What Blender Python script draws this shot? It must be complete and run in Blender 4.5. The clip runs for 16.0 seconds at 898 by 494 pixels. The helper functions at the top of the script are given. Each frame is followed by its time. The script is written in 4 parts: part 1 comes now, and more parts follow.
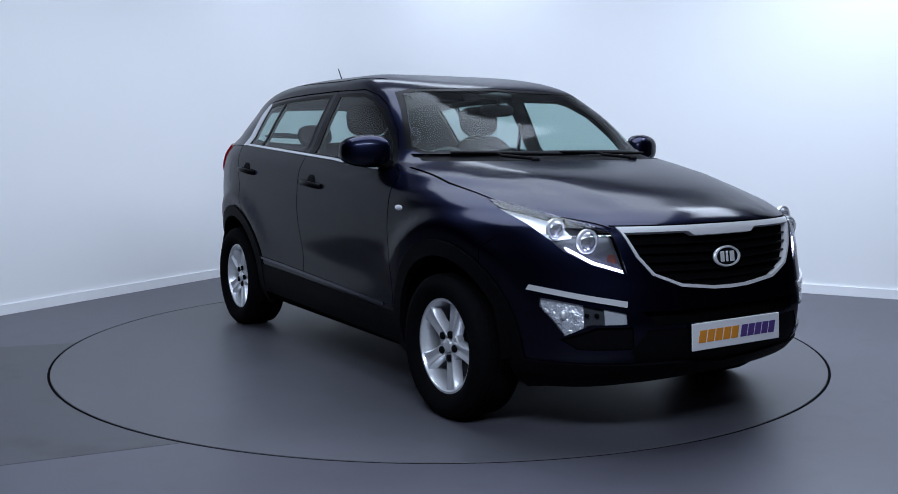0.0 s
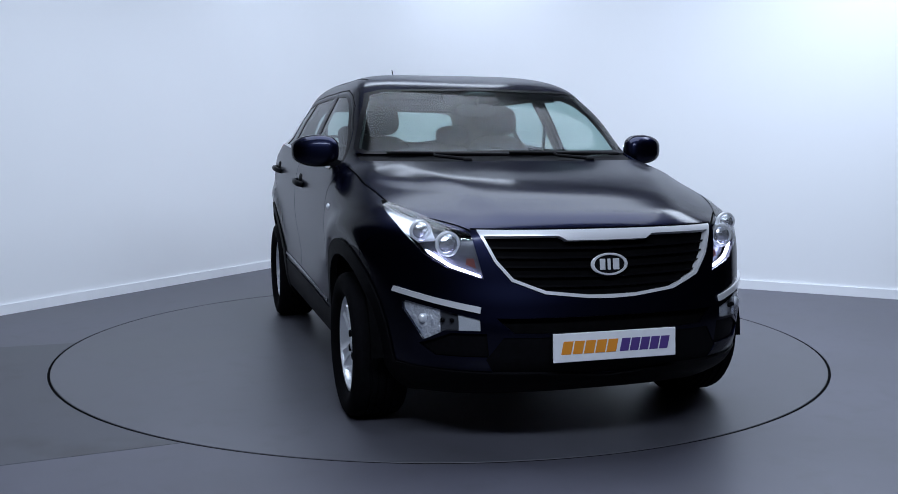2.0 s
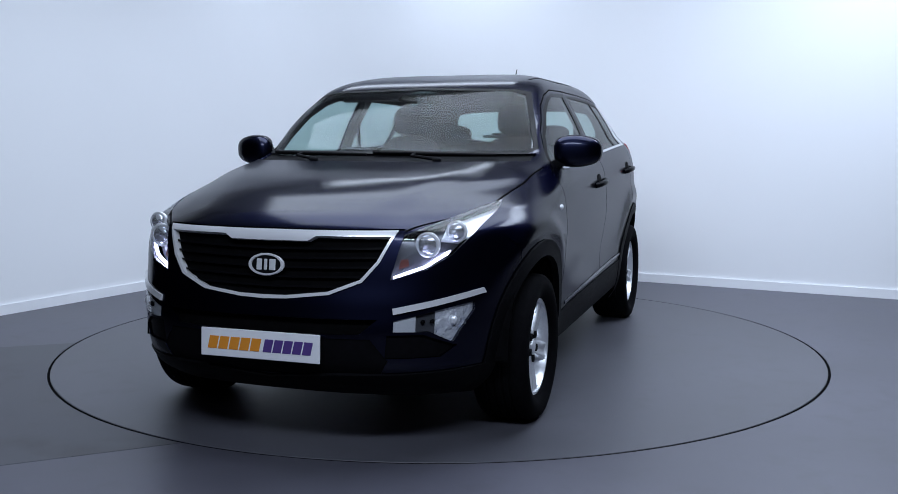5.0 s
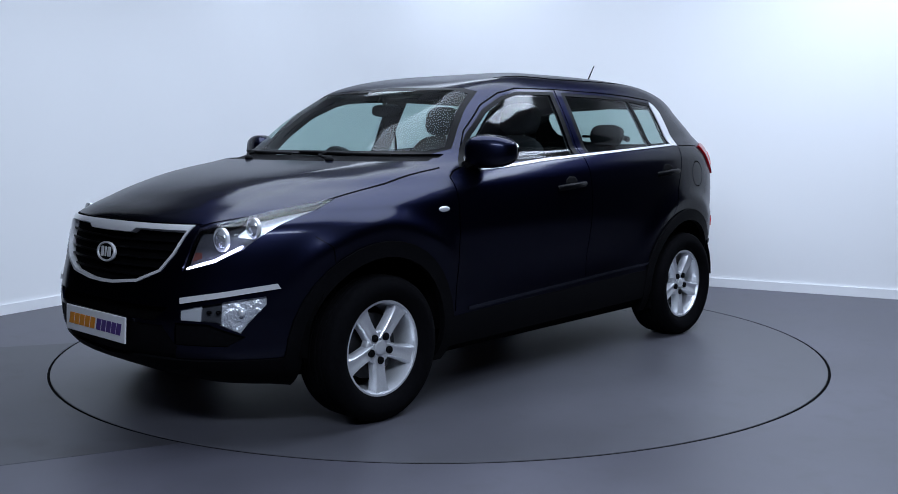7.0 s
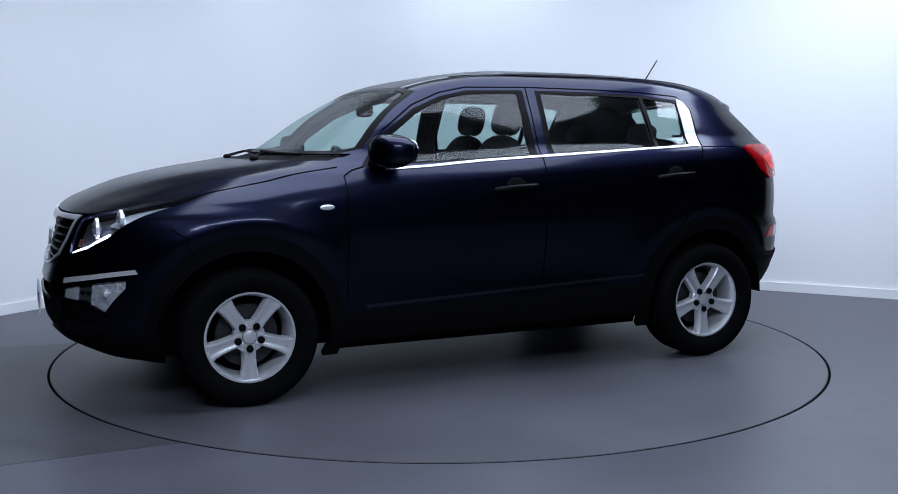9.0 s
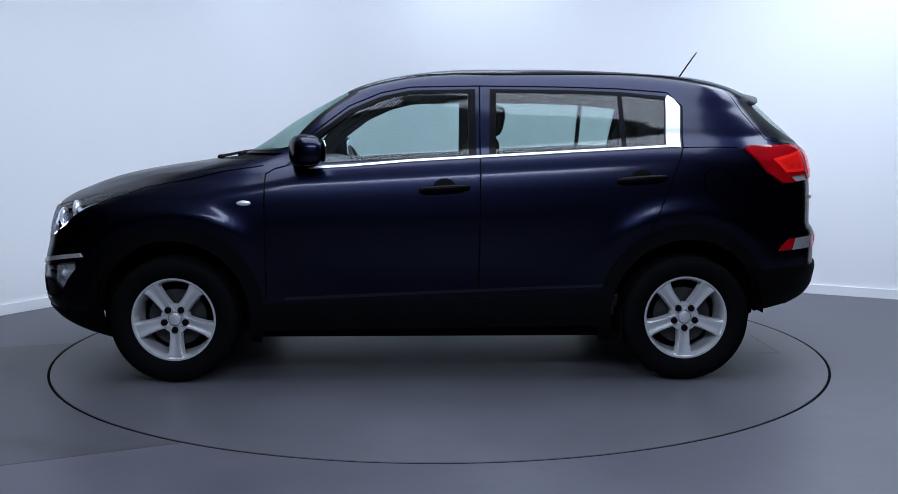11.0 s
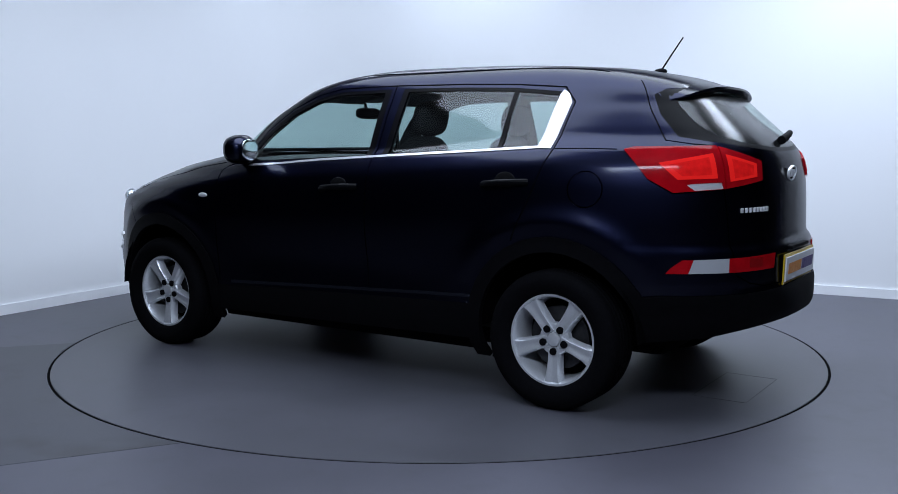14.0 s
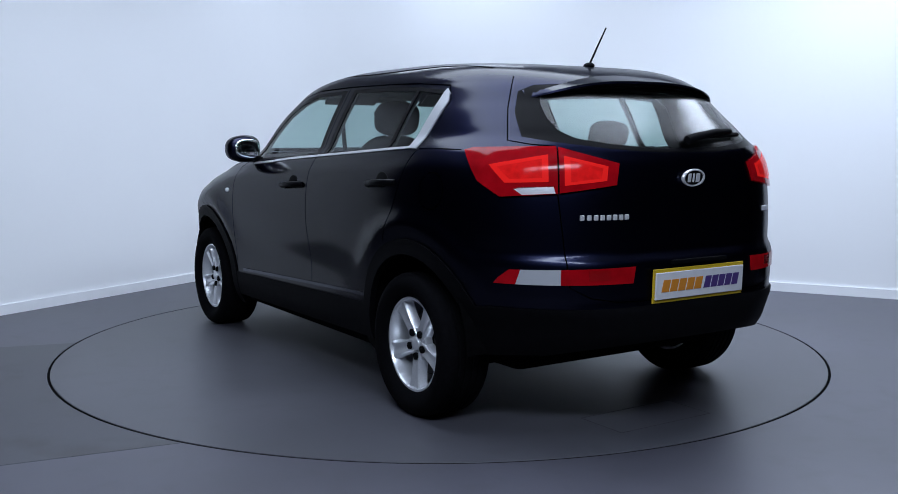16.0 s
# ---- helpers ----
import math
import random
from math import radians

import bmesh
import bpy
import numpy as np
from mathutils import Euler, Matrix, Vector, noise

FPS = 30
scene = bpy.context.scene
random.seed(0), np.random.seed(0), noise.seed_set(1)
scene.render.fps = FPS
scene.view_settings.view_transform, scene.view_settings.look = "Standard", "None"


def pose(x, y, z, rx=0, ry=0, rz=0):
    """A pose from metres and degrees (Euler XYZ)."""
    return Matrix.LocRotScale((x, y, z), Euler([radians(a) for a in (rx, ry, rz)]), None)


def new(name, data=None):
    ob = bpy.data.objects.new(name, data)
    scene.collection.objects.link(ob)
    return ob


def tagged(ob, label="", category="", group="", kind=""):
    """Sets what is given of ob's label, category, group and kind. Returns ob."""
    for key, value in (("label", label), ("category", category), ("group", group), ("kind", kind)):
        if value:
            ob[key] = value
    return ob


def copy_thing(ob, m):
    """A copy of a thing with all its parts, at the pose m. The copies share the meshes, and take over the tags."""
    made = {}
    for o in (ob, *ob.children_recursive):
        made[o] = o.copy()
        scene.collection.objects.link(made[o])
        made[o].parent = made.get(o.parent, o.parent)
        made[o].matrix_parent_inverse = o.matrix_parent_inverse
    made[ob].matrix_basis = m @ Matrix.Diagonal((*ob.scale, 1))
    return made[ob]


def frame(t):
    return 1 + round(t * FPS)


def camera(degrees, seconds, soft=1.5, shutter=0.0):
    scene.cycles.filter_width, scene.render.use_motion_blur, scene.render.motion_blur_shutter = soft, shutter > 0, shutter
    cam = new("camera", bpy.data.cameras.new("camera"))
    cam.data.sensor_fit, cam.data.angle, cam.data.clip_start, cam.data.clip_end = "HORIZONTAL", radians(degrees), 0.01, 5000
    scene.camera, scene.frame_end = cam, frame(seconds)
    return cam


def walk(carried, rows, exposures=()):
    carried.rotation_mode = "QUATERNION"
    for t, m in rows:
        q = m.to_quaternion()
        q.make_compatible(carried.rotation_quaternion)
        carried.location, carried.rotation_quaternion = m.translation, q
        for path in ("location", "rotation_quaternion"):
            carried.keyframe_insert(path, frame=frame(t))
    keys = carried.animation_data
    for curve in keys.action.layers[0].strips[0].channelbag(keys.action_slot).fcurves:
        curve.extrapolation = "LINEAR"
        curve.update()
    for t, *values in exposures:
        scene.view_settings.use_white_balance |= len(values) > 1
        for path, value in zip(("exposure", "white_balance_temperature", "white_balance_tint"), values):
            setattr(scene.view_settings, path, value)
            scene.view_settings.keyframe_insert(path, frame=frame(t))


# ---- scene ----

# ---- camera: stands still on its stand ----
cam = camera(49.9, 16.0, soft=0.55)
EYE = pose(0.0, -5.86, 1.249, 90 - 6.404, 0, -0.517)
walk(cam, [(0.0, EYE), (16.0, EYE)])

# ---- light ----
world = bpy.data.worlds.new("studio")
world.use_nodes = True
scene.world = world
world.node_tree.nodes["Background"].inputs[0].default_value = (0.5, 0.6, 0.8, 1)
world.node_tree.nodes["Background"].inputs[1].default_value = 0.004
scene.view_settings.exposure = 0.50


# ---- materials ----
def mat(name, colour, rough=0.5, metal=0.0, coat=0.0, scale=0.0, spread=0.0, bump=0.0, bump_scale=200.0, emit=None, power=0.0, spec=0.5, fine=0.0, coat_rough=0.04):
    m = bpy.data.materials.new(name)
    m.use_nodes = True
    nt = m.node_tree
    b = nt.nodes["Principled BSDF"]
    b.inputs["Base Color"].default_value = (*colour, 1)
    b.inputs["Roughness"].default_value = rough
    b.inputs["Metallic"].default_value = metal
    b.inputs["Coat Weight"].default_value = coat
    b.inputs["Coat Roughness"].default_value = coat_rough
    b.inputs["Specular IOR Level"].default_value = spec
    if emit:
        b.inputs["Emission Color"].default_value = (*emit, 1)
        b.inputs["Emission Strength"].default_value = power
    if scale or bump:
        tc = nt.nodes.new("ShaderNodeTexCoord")
    if scale:
        n = nt.nodes.new("ShaderNodeTexNoise")
        n.inputs["Scale"].default_value = scale
        n.inputs["Detail"].default_value = 6
        nt.links.new(tc.outputs["Object"], n.inputs["Vector"])
        r = nt.nodes.new("ShaderNodeMapRange")
        r.inputs["From Min"].default_value, r.inputs["From Max"].default_value = 0.3, 0.7
        r.inputs["To Min"].default_value, r.inputs["To Max"].default_value = 1 - spread, 1 + spread
        nt.links.new(n.outputs["Fac"], r.inputs["Value"])
        v = nt.nodes.new("ShaderNodeVectorMath")
        v.operation = "SCALE"
        v.inputs[0].default_value = colour
        nt.links.new(r.outputs["Result"], v.inputs["Scale"])
        nt.links.new(v.outputs["Vector"], b.inputs["Base Color"])
        r2 = nt.nodes.new("ShaderNodeMapRange")
        r2.inputs["To Min"].default_value, r2.inputs["To Max"].default_value = max(0.02, rough - fine), rough + fine
        nt.links.new(n.outputs["Fac"], r2.inputs["Value"])
        nt.links.new(r2.outputs["Result"], b.inputs["Roughness"])
    if bump:
        n2 = nt.nodes.new("ShaderNodeTexNoise")
        n2.inputs["Scale"].default_value = bump_scale
        n2.inputs["Detail"].default_value = 3
        nt.links.new(tc.outputs["Object"], n2.inputs["Vector"])
        bp = nt.nodes.new("ShaderNodeBump")
        bp.inputs["Strength"].default_value = bump
        bp.inputs["Distance"].default_value = 0.002
        nt.links.new(n2.outputs["Fac"], bp.inputs["Height"])
        nt.links.new(bp.outputs["Normal"], b.inputs["Normal"])
    return m


def glass_mat(name, tint, gloss=0.05, rough=0.0, edge=0.6):
    """Thin sheet glass: lets light through with a tint and mirrors by Fresnel."""
    m = bpy.data.materials.new(name)
    m.use_nodes = True
    nt = m.node_tree
    nt.nodes.clear()
    out = nt.nodes.new("ShaderNodeOutputMaterial")
    mix = nt.nodes.new("ShaderNodeMixShader")
    tr = nt.nodes.new("ShaderNodeBsdfTransparent")
    gl = nt.nodes.new("ShaderNodeBsdfGlossy")
    lw = nt.nodes.new("ShaderNodeLayerWeight")
    lw.inputs["Blend"].default_value = 0.5
    pw = nt.nodes.new("ShaderNodeMath")
    pw.operation, pw.inputs[1].default_value = "POWER", 4.5
    fr = nt.nodes.new("ShaderNodeMath")
    fr.operation, fr.inputs[1].default_value, fr.inputs[2].default_value = "MULTIPLY_ADD", edge, gloss
    nt.links.new(lw.outputs["Facing"], pw.inputs[0])
    nt.links.new(pw.outputs[0], fr.inputs[0])
    tr.inputs["Color"].default_value = (*tint, 1)
    gl.inputs["Roughness"].default_value = rough
    nt.links.new(fr.outputs[0], mix.inputs[0])
    nt.links.new(tr.outputs[0], mix.inputs[1])
    nt.links.new(gl.outputs[0], mix.inputs[2])
    nt.links.new(mix.outputs[0], out.inputs[0])
    return m


PAINT = mat("navy_metallic_paint", (0.0076, 0.0092, 0.0265), 0.36, 1.0, 0.54, 0, 0, 0.05, 2500, coat_rough=0.15)
PAINT.node_tree.nodes["Principled BSDF"].inputs["Specular Tint"].default_value = (0.28, 0.28, 0.31, 1)
PAINT.node_tree.nodes["Principled BSDF"].inputs["Coat IOR"].default_value = 1.43
PLASTIC = mat("black_grained_plastic", (0.003, 0.003, 0.004), 0.6, 0, 0, 40, 0.2, 0.2, 900, fine=0.08, spec=0.05)
GLOSS = mat("gloss_black", (0.003, 0.003, 0.004), 0.35, spec=0.05)
CHROME = mat("satin_chrome", (0.86, 0.87, 0.90), 0.28, 0.4)
SATIN = mat("satin_silver_trim", (0.55, 0.56, 0.59), 0.32, 0.6)
# lighter metallic colour that paints the glint above the sills
GLINT = mat("sill_glint", (0.035, 0.038, 0.055), 0.22, 0.8)
RUBBER = mat("tyre_rubber", (0.004, 0.004, 0.005), 0.85, 0, 0, 60, 0.25, 0.3, 300, fine=0.08, spec=0.03)
ALLOY = mat("silver_alloy", (0.80, 0.82, 0.86), 0.33, 0.55, 0.4, 120, 0.04, fine=0.05)
DISC = mat("brake_steel", (0.06, 0.06, 0.065), 0.45, 0.8, 0, 90, 0.15, fine=0.1)
LINER = mat("dark_underseal", (0.003, 0.003, 0.0035), 0.9, 0, 0, 30, 0.3, fine=0.05, spec=0.02)
CLOTH = mat("charcoal_cloth", (0.013, 0.014, 0.017), 0.9, 0, 0, 80, 0.25, 0.4, 700, fine=0.05)
TRIM = mat("dark_cabin_plastic", (0.020, 0.021, 0.024), 0.55, 0, 0, 50, 0.2, 0.3, 600, fine=0.08)
LININGS = mat("grey_headlining", (0.04, 0.042, 0.046), 0.9, 0, 0, 80, 0.1, 0.2, 600)
GLASS = glass_mat("window_glass", (0.68, 0.80, 0.78), 0.04, 0.05)
WINDSCREEN = glass_mat("windscreen_glass", (0.62, 0.75, 0.72), 0.014, 0.07, 0.45)
DARK_GLASS = glass_mat("rear_window_glass", (0.60, 0.72, 0.70), 0.045, 0.05)
SCREEN = glass_mat("rear_screen_glass", (0.60, 0.71, 0.68), 0.05, 0.2)
CLEAR = glass_mat("clear_lens", (0.93, 0.95, 0.97))
BOWL = mat("lamp_reflector", (0.84, 0.86, 0.90), 0.3, 0.45)
BEZEL = mat("lamp_bezel", (0.085, 0.088, 0.10), 0.28, 0.5)
AMBER = mat("amber_lens", (0.15, 0.055, 0.045), 0.2, 0, 0.4)
FACET = mat("faceted_reflector", (0.85, 0.87, 0.92), 0.12, 0.8, 0, 0, 0, 0.8, 26)
FACET.node_tree.nodes["Bump"].inputs["Distance"].default_value = 0.012
FOGBOWL = mat("faceted_fog_reflector", (0.85, 0.87, 0.92), 0.22, 0.55, 0, 0, 0, 0.9, 34)
FOGBOWL.node_tree.nodes["Bump"].inputs["Distance"].default_value = 0.02
RIBBED = mat("ribbed_reflector", (0.66, 0.68, 0.72), 0.22, 0.35, 0.3)
RED = mat("red_lens", (0.27, 0.002, 0.006), 0.12, 0, 0.3, 12, 0.25, emit=(1, 0.01, 0.02), power=0.03, spec=0.1)
RED_LINE = mat("bright_red_lens", (0.62, 0.012, 0.012), 0.12, 0, 0.0, emit=(1, 0.02, 0.015), power=0.20, spec=0.15)
RED_CORE = mat("mid_red_lens", (0.56, 0.010, 0.010), 0.10, 0, 0.0, 30, 0.2, emit=(1, 0.012, 0.012), power=0.13, spec=0.1)
RED_DARK = mat("deep_red_lens", (0.30, 0.004, 0.006), 0.15, 0, 0.8)
DRL = mat("daytime_light", (0.9, 0.9, 1), 0.3, emit=(0.62, 0.66, 1.0), power=7.0)
MIRROR = mat("silvered_mirror", (0.85, 0.87, 0.9), 0.02, 1.0)
WHITE = mat("white_plate", (0.80, 0.81, 0.84), 0.3, 0, 0.2, 20, 0.03)
YELLOW = mat("yellow_plate", (0.62, 0.42, 0.02), 0.3, 0, 0.2, 20, 0.05)
ORANGE = mat("orange_print", (0.75, 0.28, 0.03), 0.4)
PURPLE = mat("purple_print", (0.09, 0.05, 0.22), 0.4)
HAIRLINE = mat("hairline_dirt", (0.045, 0.045, 0.05), 0.8, 0, 0, 9, 0.4)
BLACK = mat("matt_black", (0.004, 0.004, 0.005), 0.75, spec=0.08)
WALL = mat("white_wall_paint", (0.81, 0.82, 0.835), 0.75, 0, 0, 0.7, 0.015, 0.06, 90, fine=0.05)
SKIRT = mat("white_gloss_skirting", (0.84, 0.85, 0.87), 0.35, 0, 0, 3, 0.02, fine=0.05)
PANEL = mat("softbox_fabric", (0.8, 0.8, 0.8), 0.6, emit=(0.80, 0.90, 1.0), power=0.3)


def floor_mat(name, base, dirt, rough, stain=0.35, size=7):
    m = mat(name, base, rough, 0, 0, 0.8, 0.26, 0.10, 160, fine=0.10)
    nt = m.node_tree
    b = nt.nodes["Principled BSDF"]
    old = b.inputs["Base Color"].links[0].from_socket
    tc = nt.nodes.new("ShaderNodeTexCoord")
    n = nt.nodes.new("ShaderNodeTexNoise")
    n.inputs["Scale"].default_value, n.inputs["Detail"].default_value = size, 9
    nt.links.new(tc.outputs["Object"], n.inputs["Vector"])
    ramp = nt.nodes.new("ShaderNodeMapRange")
    ramp.inputs["From Min"].default_value, ramp.inputs["From Max"].default_value = 0.52, 0.75
    ramp.inputs["To Max"].default_value = stain
    nt.links.new(n.outputs["Fac"], ramp.inputs["Value"])
    mix = nt.nodes.new("ShaderNodeMix")
    mix.data_type = "RGBA"
    mix.inputs[7].default_value = (*dirt, 1)
    nt.links.new(ramp.outputs["Result"], mix.inputs[0])
    nt.links.new(old, mix.inputs[6])
    nt.links.new(mix.outputs[2], b.inputs["Base Color"])
    return m


FLOOR = floor_mat("grey_painted_floor", (0.075, 0.074, 0.095), (0.046, 0.046, 0.053), 0.42)
FLOOR_WORN = floor_mat("worn_grey_floor", (0.052, 0.053, 0.064), (0.030, 0.028, 0.028), 0.45, 0.75, 3.2)
TABLE = floor_mat("turntable_grey", (0.073, 0.073, 0.088), (0.048, 0.048, 0.053), 0.42)


# ---- mesh helpers ----
def part(name, bm, material, parent=None, label="", smooth=False):
    me = bpy.data.meshes.new(name)
    bm.to_mesh(me)
    bm.free()
    me.materials.append(material)
    if smooth:
        me.shade_smooth()
        me.set_sharp_from_angle(angle=radians(38))
    ob = new(name, me)
    if parent is not None:
        ob.parent = parent
    return tagged(ob, label)


def box(x0, x1, y0, y1, z0, z1, bevel=0.0, seg=2):
    bm = bmesh.new()
    bmesh.ops.create_cube(bm, size=1)
    for v in bm.verts:
        v.co = Vector(((x0 + x1) / 2 + v.co.x * (x1 - x0), (y0 + y1) / 2 + v.co.y * (y1 - y0), (z0 + z1) / 2 + v.co.z * (z1 - z0)))
    if bevel:
        bmesh.ops.bevel(bm, geom=bm.edges[:], offset=bevel, segments=seg, profile=0.7, affect="EDGES")
    return bm


def lathe(profile, n=64, axis="y"):
    """Turns a profile of (radius, along) round the y axis."""
    bm = bmesh.new()
    rings = []
    for r, a in profile:
        rings.append([bm.verts.new((r * math.cos(2 * math.pi * i / n), a, r * math.sin(2 * math.pi * i / n))) for i in range(n)])
    for p, q in zip(rings, rings[1:]):
        for i in range(n):
            bm.faces.new((p[i], p[(i + 1) % n], q[(i + 1) % n], q[i]))
    bmesh.ops.remove_doubles(bm, verts=bm.verts[:], dist=1e-5)
    bmesh.ops.recalc_face_normals(bm, faces=bm.faces[:])
    return bm


def blob(cx, cy, cz, a, b, c, e1=2.5, e2=2.5, nu=28, nv=18):
    """A rounded block: a superellipsoid."""
    bm = bmesh.new()

    def sp(v, e):
        return math.copysign(abs(v) ** (2 / e), v)
    rows = []
    for j in range(nv + 1):
        th = -math.pi / 2 + math.pi * j / nv
        rows.append([bm.verts.new((cx + a * sp(math.cos(th), e1) * sp(math.cos(2 * math.pi * i / nu), e2),
                                   cy + b * sp(math.cos(th), e1) * sp(math.sin(2 * math.pi * i / nu), e2), cz + c * sp(math.sin(th), e1))) for i in range(nu)])
    for p, q in zip(rows, rows[1:]):
        for i in range(nu):
            bm.faces.new((p[i], p[(i + 1) % nu], q[(i + 1) % nu], q[i]))
    bmesh.ops.remove_doubles(bm, verts=bm.verts[:], dist=1e-5)
    return bm


def tube(points, radius, n=10, taper=1.0):
    bm = bmesh.new()
    pts = [Vector(p) for p in points]
    rings = []
    for i, p in enumerate(pts):
        d = (pts[min(i + 1, len(pts) - 1)] - pts[max(i - 1, 0)]).normalized()
        u = d.orthogonal().normalized()
        if rings:
            u = (last - d * last.dot(d)).normalized()
        last = u
        w = d.cross(u)
        r = radius * (1 + (taper - 1) * i / (len(pts) - 1))
        rings.append([bm.verts.new(p + (u * math.cos(2 * math.pi * k / n) + w * math.sin(2 * math.pi * k / n)) * r) for k in range(n)])
    for p, q in zip(rings, rings[1:]):
        for k in range(n):
            bm.faces.new((p[k], p[(k + 1) % n], q[(k + 1) % n], q[k]))
    bm.faces.new(rings[0][::-1])
    bm.faces.new(rings[-1])
    return bm


def prism(outline, y0, y1, plane="xz", bevel=0.0):
    """An outline pushed through from y0 to y1."""
    bm = bmesh.new()

    def at(p, d):
        return {"xz": (p[0], d, p[1]), "xy": (p[0], p[1], d), "yz": (d, p[0], p[1])}[plane]
    a = [bm.verts.new(at(p, y0)) for p in outline]
    b = [bm.verts.new(at(p, y1)) for p in outline]
    bm.faces.new(a)
    bm.faces.new(b)
    for i in range(len(a)):
        bm.faces.new((a[i], a[(i + 1) % len(a)], b[(i + 1) % len(b)], b[i]))
    bmesh.ops.recalc_face_normals(bm, faces=bm.faces[:])
    if bevel:
        bmesh.ops.bevel(bm, geom=bm.edges[:], offset=bevel, segments=2, profile=0.7, affect="EDGES")
    return bm


def merge(*bms):
    out = bmesh.new()
    for b in bms:
        me = bpy.data.meshes.new("tmp")
        b.to_mesh(me)
        b.free()
        out.from_mesh(me)
        bpy.data.meshes.remove(me)
    return out


def moved(bm, m):
    bmesh.ops.transform(bm, matrix=m, verts=bm.verts[:])
    return bm


# ---- the room: two white walls that meet in a rounded corner, grey floor with a turntable ----
R_TABLE = 2.239
LEFT = Vector((-0.505, -0.863))     # along the wall, away from the corner
RIGHT = Vector((0.880, -0.475))
CORNER = Vector((-1.24, 4.17))
HEIGHT = 3.6


def wall_line():
    """Plan of the two visible walls with the rounded corner between them."""
    t = 0.85
    a, b = CORNER + LEFT * t, CORNER + RIGHT * t
    pts = [CORNER + LEFT * 4.4, a]
    for i in range(1, 16):
        s = i / 16
        pts.append(a.lerp(CORNER, s).lerp(CORNER.lerp(b, s), s))
    return pts + [b, CORNER + RIGHT * 6.3]


def wall_sheet(pts, z0, z1, out):
    """A wall of that plan, out metres thick (away from the room)."""
    bm = bmesh.new()
    rows = []
    for i, p in enumerate(pts):
        d = (pts[min(i + 1, len(pts) - 1)] - pts[max(i - 1, 0)]).normalized()
        n = Vector((-d.y, d.x))
        q = p + n * out
        rows.append([bm.verts.new((p.x, p.y, z0)), bm.verts.new((p.x, p.y, z1)), bm.verts.new((q.x, q.y, z1)), bm.verts.new((q.x, q.y, z0))])
    for a, b in zip(rows, rows[1:]):
        for k in range(4):
            bm.faces.new((a[k], b[k], b[(k + 1) % 4], a[(k + 1) % 4]))
    bm.faces.new(rows[0])
    bm.faces.new(rows[-1][::-1])
    bmesh.ops.recalc_face_normals(bm, faces=bm.faces[:])
    return bm


def room():
    line = wall_line()
    tagged(part("wall_corner", wall_sheet(line, 0, HEIGHT, 0.15), WALL, smooth=True), "white painted studio walls meeting in rounded corner", "wall", kind="structure")
    tagged(part("baseboard", wall_sheet(line, 0.0, 0.074, -0.018), SKIRT, smooth=True), "white gloss skirting board along studio walls", "skirting", kind="structure")
    # unseen dark walls, added to keep reflections on the car's sides dark
    p, q = line[0], line[-1]
    far = [q + RIGHT * 0.02, q + RIGHT * 3.5, CORNER + LEFT * 13.0 + RIGHT * 9.8, CORNER + LEFT * 13.0 - RIGHT * 3.0, p - RIGHT * 3.0, p + LEFT * 0.02]
    tagged(part("unseen_surround", wall_sheet(far, 0, HEIGHT, 0.15), SURROUND), "unseen dark walls added so the paint reflects darkness", "wall", kind="structure")
    # floor with the round well for the turntable
    bm = bmesh.new()
    n = 160
    rings = []
    for rad, z in ((R_TABLE + 0.007, -0.06), (R_TABLE + 0.007, -0.002), (R_TABLE + 0.009, 0.0), (3.4, 0), (20, 0)):
        rings.append([bm.verts.new((rad * math.cos(2 * math.pi * i / n), rad * math.sin(2 * math.pi * i / n), z)) for i in range(n)])
    for a, b in zip(rings, rings[1:]):
        for i in range(n):
            bm.faces.new((a[i], a[(i + 1) % n], b[(i + 1) % n], b[i]))
    bm.faces.new(rings[0])
    bmesh.ops.recalc_face_normals(bm, faces=bm.faces[:])
    tagged(part("floor", bm, FLOOR), "grey painted studio floor with faint scuffs", "floor", kind="structure")
    tagged(part("ceiling", box(-20, 20, -20, 12, HEIGHT, HEIGHT + 0.1), WALL), "plain white studio ceiling", "ceiling", kind="structure")


# near-black colour of the added walls that only the paint reflects
SURROUND = mat("dark_surround", (0.010, 0.010, 0.012), 0.95, 0, 0, 4, 0.3, spec=0.1)
room()


